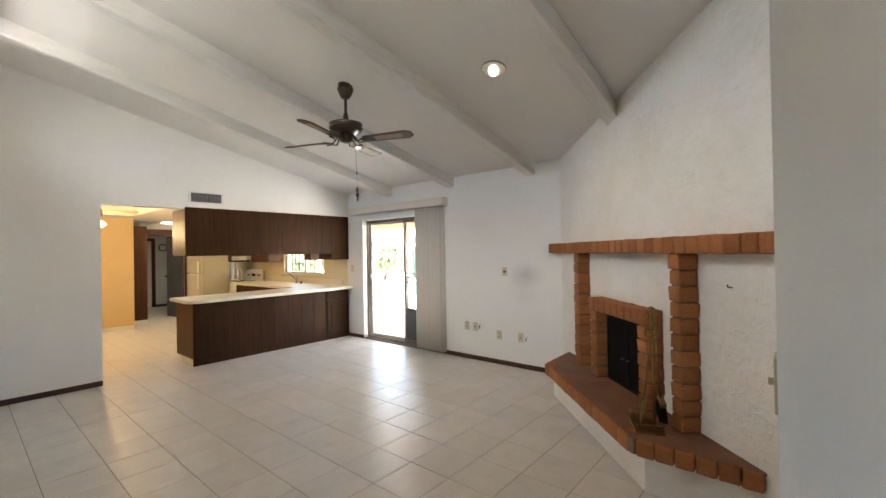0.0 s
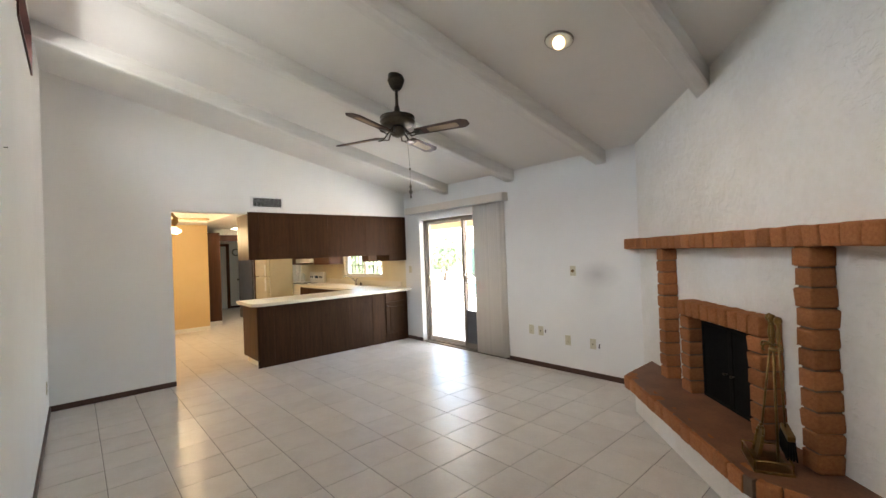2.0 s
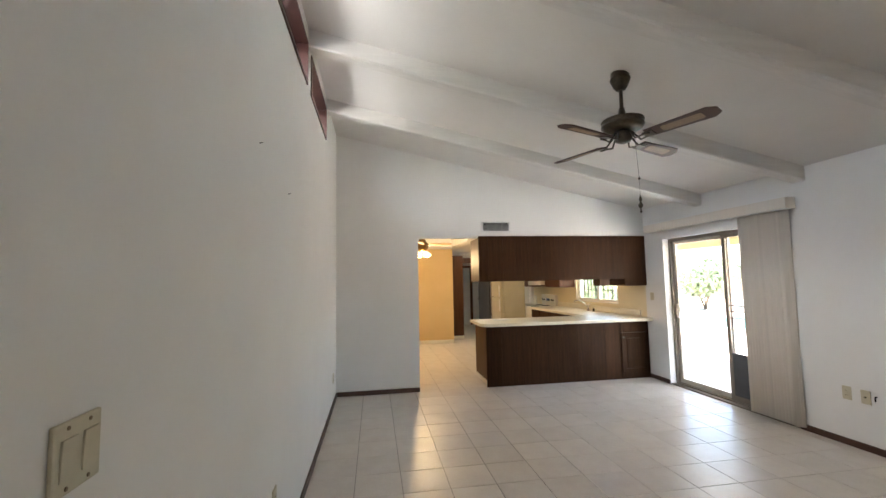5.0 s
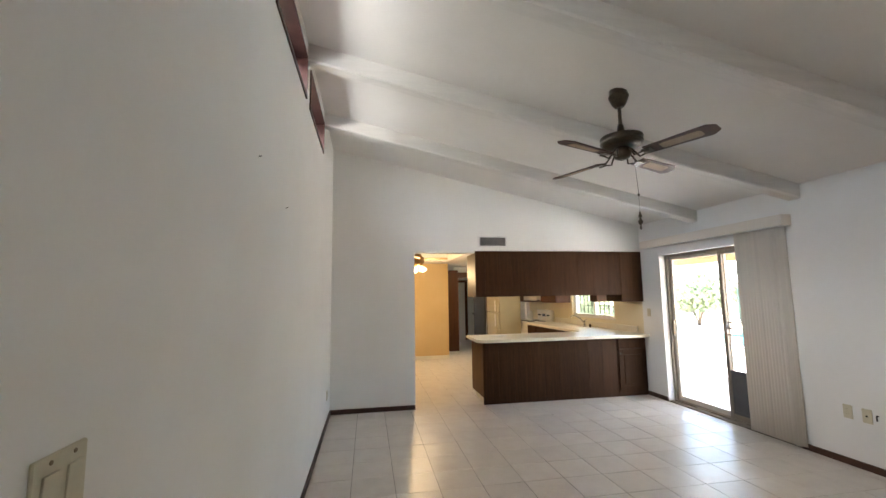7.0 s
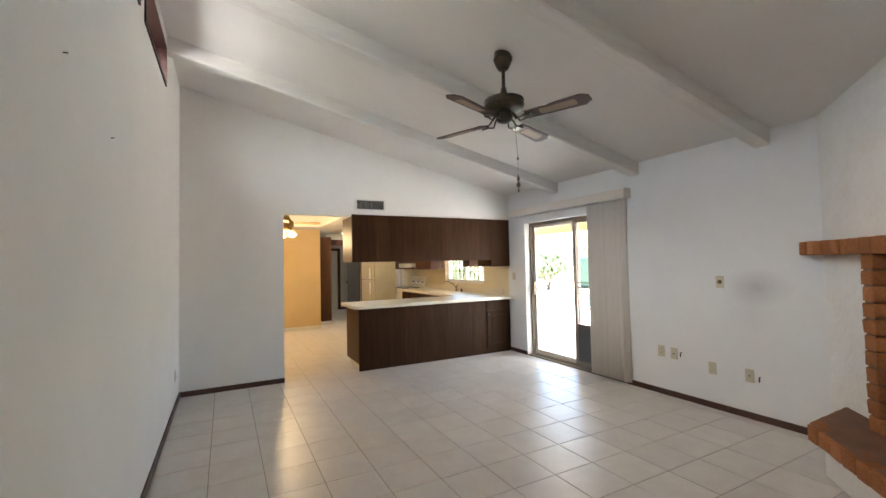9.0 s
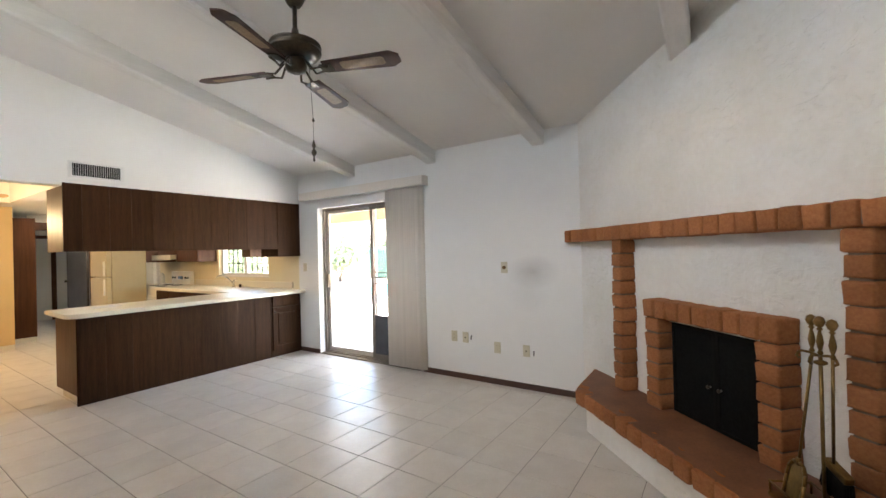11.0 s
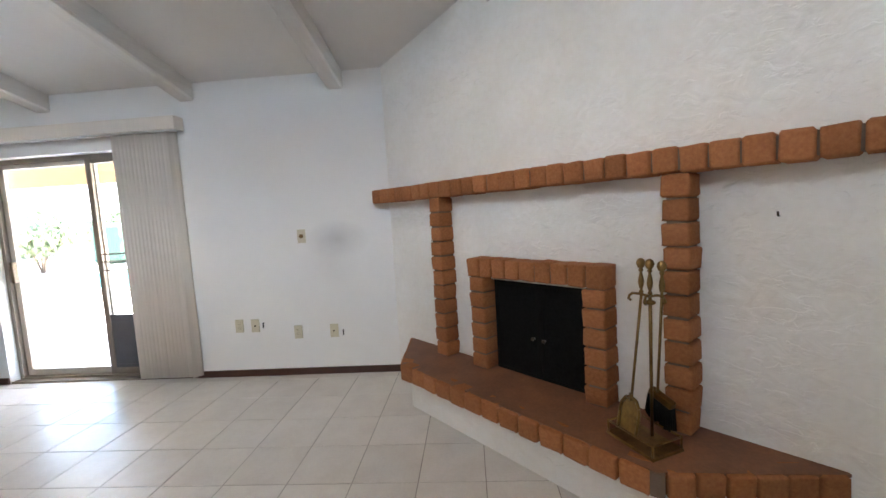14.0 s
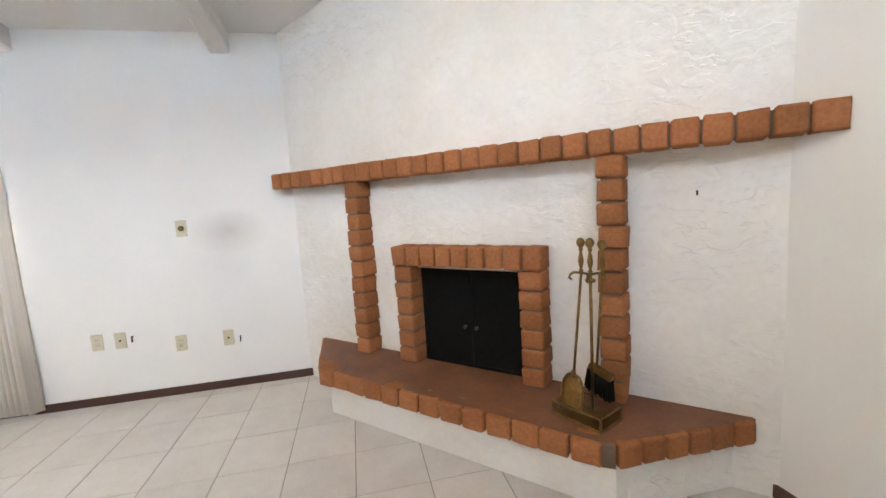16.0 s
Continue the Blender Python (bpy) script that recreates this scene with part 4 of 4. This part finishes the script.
for i in range(n):
    brick(mantel, -0.16 + wm * (i + 0.5), D / 2 + brnd.uniform(0, 0.006), (ZM0 + ZM1) / 2, wm - 0.008, D + 0.012, ZM1 - ZM0)
for i in range(6):
    z = HEARTH + 0.1 * (i + 0.5)
    brick(surround, 1.775, D / 2, z, 0.128, D, 0.092)
    brick(surround, 0.975, D / 2, z, 0.126, D, 0.092)
n = 9
for i in range(n):
    w = (1.842 - 0.908) / n
    brick(surround, 0.908 + w * (i + 0.5), D / 2 + 0.004, 0.995, w - 0.007, D + 0.008, 0.115)
part("lintel_bar", Box(1.03, 1.71, 0.02, 0.05, 0.915, 0.937, m=DIAG), "alu_light", fire, "tan steel lintel bar")
# firebox and its black screen doors
bm = bmesh.new()
box(bm, 1.0, 1.03, -0.6, 0.004, HEARTH, 0.95, m=DIAG)
box(bm, 1.71, 1.74, -0.6, 0.004, HEARTH, 0.95, m=DIAG)
box(bm, 1.03, 1.71, -0.6, -0.57, HEARTH, 0.95, m=DIAG)
box(bm, 1.03, 1.71, -0.57, 0.004, 0.92, 0.95, m=DIAG)
part("firebox", bm, "soot", fire, "soot black firebox")
for x0, x1 in ((1.036, 1.368), (1.372, 1.704)):
    bm = bmesh.new()
    for a in ((x0, x0 + 0.02, HEARTH + 0.001, 0.91), (x1 - 0.02, x1, HEARTH + 0.001, 0.91), (x0 + 0.02, x1 - 0.02, HEARTH + 0.001, HEARTH + 0.02), (x0 + 0.02, x1 - 0.02, 0.885, 0.91)):
        box(bm, a[0], a[1], 0.014, 0.03, a[2], a[3], m=DIAG)
    sc = part("screen_door", bm, "black", fire)
    part("pane", Box(x0 + 0.02, x1 - 0.02, 0.02, 0.023, HEARTH + 0.02, 0.885, m=DIAG), "fire_screen", sc)
    hx = x1 - 0.035 if x1 < 1.37 else x0 + 0.035
    bm = bmesh.new()
    lathe(bm, [(0.005, 0), (0.005, 0.012), (0.011, 0.02), (0.008, 0.028)], DIAG @ Matrix.Translation((hx, 0.03, 0.58)) @ Matrix.Rotation(radians(-90), 4, "X"), 10)
    part("handle", bm, "bronze", sc)
# raised hearth
hp = [(4.52, -4.22), (3.87, -4.23), (2.64, -5.40), (2.615, YF + 0.002), (2.62, -6.2), (4.7, -4.1)]
plinth = [(4.54, -4.29), (3.955, -4.29), (2.705, -5.475), (2.69, YF + 0.002), (2.69, -6.2), (4.7, -4.1)]
bm = bmesh.new()
prism(bm, plinth, -0.002, HEARTH - 0.09)
part("hearth_plinth", bm, "stucco", fire, "white stucco hearth plinth")
cap = bmesh.new()
inner = [(4.55, -4.25), (3.905, -4.26), (2.69, -5.43), (2.665, YF + 0.075), (2.75, YF + 0.075), (4.7, -4.1)]
prism(cap, inner, HEARTH - 0.089, HEARTH - 0.012)
part("hearth_bed", cap, "mortar", fire)


def edge_run(p, q, n, skip=()):
    p, q = Vector((*p, 0)), Vector((*q, 0))
    d = (q - p).normalized()
    fm = Matrix.Translation(p) @ Matrix.Rotation(math.atan2(d.y, d.x), 4, "Z")
    w = (q - p).length / n
    for i in range(n):
        brick(fire, w * (i + 0.5), 0.05, HEARTH - 0.05, w - 0.007, 0.10, 0.098, fm)


edge_run((3.87, -4.23), (2.66, -5.381), 13)
edge_run((2.635, -5.44), (2.617, YF + 0.07), 6)
bm = bmesh.new()
prism(bm, [(2.668, -5.386), (2.640, -5.43), (2.72, -5.47), (2.74, -5.42)], HEARTH - 0.095, HEARTH - 0.002)
part("corner_mortar", bm, "mortar", fire)
edge_run((4.50, -4.22), (3.90, -4.23), 5)
bm = bmesh.new()
topface = [(4.53, -4.235), (3.89, -4.245), (2.665, -5.41), (2.632, YF + 0.066), (2.72, YF + 0.066), (4.68, -4.12)]
prism(bm, topface, HEARTH - 0.011, HEARTH)
part("hearth_top", bm, "hearth", fire, "brown sealed brick hearth top")

# ---- fireplace tools ----
tools = thing("fireplace_tool_set", "aged brass fireplace tool set on the hearth", "fireplace tools", DIAG @ Matrix.Translation((0.675, 0.285, HEARTH)) @ Matrix.Rotation(radians(-20), 4, "Z"))
bm = bmesh.new()
box(bm, -0.125, 0.125, -0.085, 0.085, 0.0, 0.014, 0.003)
part("base_tray", bm, "brass", tools)
bm = bmesh.new()
cs = [(-0.117, -0.078), (0.117, -0.078), (0.117, 0.078), (-0.117, 0.078)]
for i in range(4):
    tube(bm, [(*cs[i], 0.06), (*cs[(i + 1) % 4], 0.06)], 0.004)
    tube(bm, [(*cs[i], 0.01), (*cs[i], 0.066)], 0.005)
part("gallery_rail", bm, "brass", tools)
bm = bmesh.new()
tube(bm, [(0.0, -0.05, 0.012), (0.0, -0.05, 0.64)], 0.007)
part("stand", bm, "brass", tools)


def finial(bm, x, y, z):
    lathe(bm, [(0.006, 0), (0.010, 0.010), (0.005, 0.02), (0.009, 0.032), (0.0125, 0.052), (0.009, 0.075), (0.005, 0.095), (0.011, 0.103), (0.006, 0.109), (0.013, 0.116), (0.0195, 0.132), (0.014, 0.148), (0.004, 0.154)], Matrix.Translation((x, y, z)), 14)


bm = bmesh.new()
finial(bm, 0.0, -0.05, 0.625)
part("finial", bm, "brass", tools)
bm = bmesh.new()
for a, ln in ((20, 0.085), (200, 0.055), (110, 0.05)):
    c, q = math.cos(radians(a)), math.sin(radians(a))
    at = lambda k, z: (c * k, q * k - 0.05, z)
    tube(bm, [at(0, 0.622), at(ln * 0.5, 0.628), at(ln * 0.85, 0.628), at(ln, 0.618), at(ln + 0.006, 0.604), at(ln - 0.006, 0.596)], 0.0055)
lathe(bm, [(0.008, 0.585), (0.022, 0.592), (0.022, 0.6), (0.008, 0.606)], Matrix.Translation((0, -0.05, 0)), 14)
part("hook_arm", bm, "brass", tools)
# shovel
bm = bmesh.new()
tube(bm, [(0.06, 0.0, 0.17), (0.045, -0.05, 0.62)], 0.0058)
lathe(bm, [(0.009, 0.0), (0.009, 0.03)], Matrix.Translation((0.06, 0.002, 0.16)), 10)
finial(bm, 0.045, -0.05, 0.625)
sh = part("shovel_handle", bm, "brass", tools)
bm = bmesh.new()
sp = [(-0.05, 0.02), (-0.052, 0.10), (-0.047, 0.14), (-0.028, 0.168), (0, 0.176), (0.028, 0.168), (0.047, 0.14), (0.052, 0.10), (0.05, 0.02)]
SM = Matrix.Translation((0.06, 0.03, 0.0)) @ Matrix.Rotation(radians(102), 4, "X")
prism(bm, sp, -0.002, 0.002, SM)
for a, b in zip(sp, sp[1:]):
    tube(bm, [SM @ Vector((*a, -0.007)), SM @ Vector((*b, -0.007))], 0.007, 6)
part("shovel_pan", bm, "brass", sh)
# brush, its handle leaning across the stand
bm = bmesh.new()
tube(bm, [(0.0, -0.085, 0.2), (-0.048, -0.06, 0.62)], 0.0058)
finial(bm, -0.05, -0.06, 0.62)
br = part("brush_handle", bm, "brass", tools)
BMX = Matrix.Translation((-0.012, -0.09, 0.165)) @ Matrix.Rotation(radians(-16), 4, "Y")
bm = bmesh.new()
box(bm, -0.058, 0.058, -0.017, 0.017, 0.0, 0.032, 0.006, m=BMX)
part("brush_block", bm, "brass", br)
bm = bmesh.new()
brush_rnd = random.Random(3)
for i in range(17):
    for j in range(4):
        x, y = -0.055 + i * 0.0069, -0.012 + j * 0.008
        p = BMX @ Vector((x, y, 0.002))
        q = BMX @ Vector((x * 1.15 - 0.02, y * 1.6, -0.088 + brush_rnd.uniform(-0.008, 0.008)))
        tube(bm, [p, q], 0.0045, 5)
part("bristles", bm, "black", br, "black bristles")

# ---- outdoors ----
bm = bmesh.new()
v = [bm.verts.new(p) for p in ((4.795, -900, -0.06), (900, -900, -0.06), (900, 900, -0.06), (4.795, 900, -0.06))]
bm.faces.new(v)
structure("ground", bm, "soil", "pale dry gravel yard", "ground")
bm = bmesh.new()
for y0 in range(-8, 14, 2):
    for x0, x1 in ((4.796, 7.1), (7.11, 9.6)):
        box(bm, x0, x1 - 0.006, y0 + 0.006, y0 + 1.994, -0.1, -0.03)
for y0 in range(4, 14, 2):
    box(bm, 9.605, 10.2, y0 + 0.006, y0 + 1.994, -0.1, -0.03)
structure("pavement", bm, "concrete", "pale concrete patio slabs with joints", "patio")
roof = thing("patio_roof", "cream boarded patio cover on a tan beam", "patio cover")
part("roof_deck", Box(4.80, 7.5, -7, 3.6, 2.56, 2.62), "patio_roof", roof)
part("beam", Box(7.0, 7.12, -7, 3.6, 2.08, 2.4), "patio_paint", roof, "tan painted beam")
for i in range(15):
    y = -6.8 + i * 0.72
    part("rafter", Box(4.80, 7.5, y, y + 0.045, 2.402, 2.558), "patio_roof", roof)
for y in (-4.5, 3.4):
    part("post", Box(7.01, 7.11, y, y + 0.1, -0.03, 2.079), "patio_paint", roof)
pool = thing("swimming_pool", "blue swimming pool with a pale coping", "pool", kind="structure")
pp = [(10.6 + 0.0, 2.0), (13.2, 1.5), (15.4, 3.0), (16.2, 6.0), (14.6, 8.2), (12.2, 7.6), (10.9, 5.2)]
bm = bmesh.new()
prism(bm, pp, -0.1, -0.05)
part("water", bm, "water", pool)
bm = bmesh.new()
cx, cy = 13.2, 4.8
for a, b in zip(pp, pp[1:] + pp[:1]):
    o = [(cx + (p[0] - cx) * 1.12, cy + (p[1] - cy) * 1.12) for p in (a, b)]
    prism(bm, [a, b, o[1], o[0]], -0.09, -0.02)
part("coping", bm, "concrete", pool)
yard = thing("yard_wall", "tan block garden wall behind the pool", "garden wall", kind="structure")
for i in range(20):
    y0 = -10 + i * 2.0
    part("panel", Box(24.0, 24.2, y0, y0 + 1.98, -0.06, 1.75), "yard_wall", yard)
part("cap", Box(23.97, 24.23, -10, 30, 1.751, 1.83), "yard_wall", yard)
part("return_wall", Box(8, 24.0, 30.0, 30.2, -0.06, 1.8), "yard_wall", yard)


def shrub(name, label, x, y, height, spread, leaves, seed, size=0.09):
    r = random.Random(seed)
    t = thing(name, label, "shrub", pose(x, y, -0.06))
    bm = bmesh.new()
    tips = []
    for i in range(9):
        a, l = r.uniform(0, 6.28), r.uniform(0.35, 0.8)
        p = Vector((0.04 * math.cos(a), 0.04 * math.sin(a), 0))
        q = Vector((spread * 0.35 * l * math.cos(a), spread * 0.35 * l * math.sin(a), height * 0.45))
        e = Vector((spread * l * math.cos(a) * 0.9, spread * l * math.sin(a) * 0.9, height * r.uniform(0.55, 0.9)))
        tube(bm, [p, q, e], [0.03, 0.02, 0.007], 6)
        tips += [(q, 0.25), (e, 0.42), ((q + e) / 2, 0.35)]
    part("trunk", bm, "bark", t)
    bm = bmesh.new()
    for i in range(leaves):
        c, k = r.choice(tips)
        d = Vector((r.gauss(0, 1), r.gauss(0, 1), r.gauss(0, 0.8)))
        p = c + d * spread * k * 0.42
        p.z = max(p.z, 0.05)
        e = Euler((r.uniform(0, 6.28), r.uniform(0, 6.28), r.uniform(0, 6.28))).to_matrix()
        s = size * r.uniform(0.6, 1.3)
        f = [bm.verts.new(p + e @ Vector(q) * s) for q in ((-1, 0, 0), (0, -0.45, 0.1), (1, 0, 0), (0, 0.45, 0.1))]
        bm.faces.new(f)
    part("crown", bm, "leaf", t)


shrub("garden_shrub", "leafy green shrub in the sunny yard", 15.8, 11.5, 2.3, 1.9, 2600, 1, 0.13)
shrub("garden_shrub", "leafy green shrub in the sunny yard", 19.5, 9.0, 2.1, 1.8, 2200, 2, 0.13)
shrub("garden_shrub", "low green shrub beside the patio", 10.4, 10.8, 0.9, 0.9, 900, 3, 0.07)
shrub("garden_shrub", "tall green shrub outside the kitchen window", 8.6, 9.5, 2.6, 1.7, 2400, 4, 0.1)
shrub("garden_shrub", "tall green shrub outside the kitchen window", 7.7, 6.6, 2.3, 1.3, 1800, 5, 0.09)
shrub("garden_shrub", "leafy green shrub by the garden wall", 22.3, 14.5, 2.6, 2.2, 2200, 6, 0.14)
shrub("garden_shrub", "leafy green shrub by the garden wall", 22.5, 3.0, 2.0, 1.8, 1600, 7, 0.14)
bm = bmesh.new()
box(bm, 18.4, 20.6, 10.6, 12.0, -0.06, 1.75, 0.2)
whole("green_cover", bm, "green_cover", "green fabric covered garden structure beyond the pool", "garden cover")
bm = bmesh.new()
hill_rnd = random.Random(5)
pts = [(400, -500 + 25 * i, 22 + 16 * noise.noise((i * 0.35, 0.3, 0)) + 8 * noise.noise((i * 0.9, 2, 0))) for i in range(49)]
for a, b in zip(pts, pts[1:]):
    f = [bm.verts.new(p) for p in ((a[0], a[1], -1), (b[0], b[1], -1), (b[0] + 60, b[1], b[2]), (a[0] + 60, a[1], a[2]))]
    bm.faces.new(f)
structure("backdrop", bm, "hill", "hazy distant desert hills", "hills")

# ---- floor tiles ----
PX, PY, OX, OY, GAP = 0.349, 0.3445, 0.325, -4.085, 0.0045
full = bmesh.new()
box(full, GAP / 2, PX - GAP / 2, GAP / 2, PY - GAP / 2, -0.006, 0.0)
bmesh.ops.bevel(full, geom=[e for e in full.edges if e.verts[0].co.z > -0.001 and e.verts[1].co.z > -0.001], offset=0.0015, segments=1, affect="EDGES")
full = finish("tile", full, "tile")
rest = bmesh.new()
trnd = random.Random(11)
for i in range(-7, 14):
    for j in range(-12, 39):
        x, y = OX + i * PX, OY + j * PY
        x0, x1, y0, y1 = max(x, -1.95), min(x + PX, XR), max(y, -8.1), min(y + PY, 8.9)
        if x1 - x0 < 0.02 or y1 - y0 < 0.02:
            continue
        whole_tile = x1 - x0 > PX - 1e-6 and y1 - y0 > PY - 1e-6
        if whole_tile and x > -0.4 and -6.2 < y < 0.1:
            ob = new("tile", full)
            ob.parent = floor
            ob.location = (x, y, trnd.uniform(-0.0006, 0.0006))
        else:
            box(rest, x0 + GAP / 2, x1 - GAP / 2, y0 + GAP / 2, y1 - GAP / 2, -0.006, trnd.uniform(-0.0004, 0.0004))
tagged(part("tile_field", rest, "tile_joined", floor), kind="stuff")
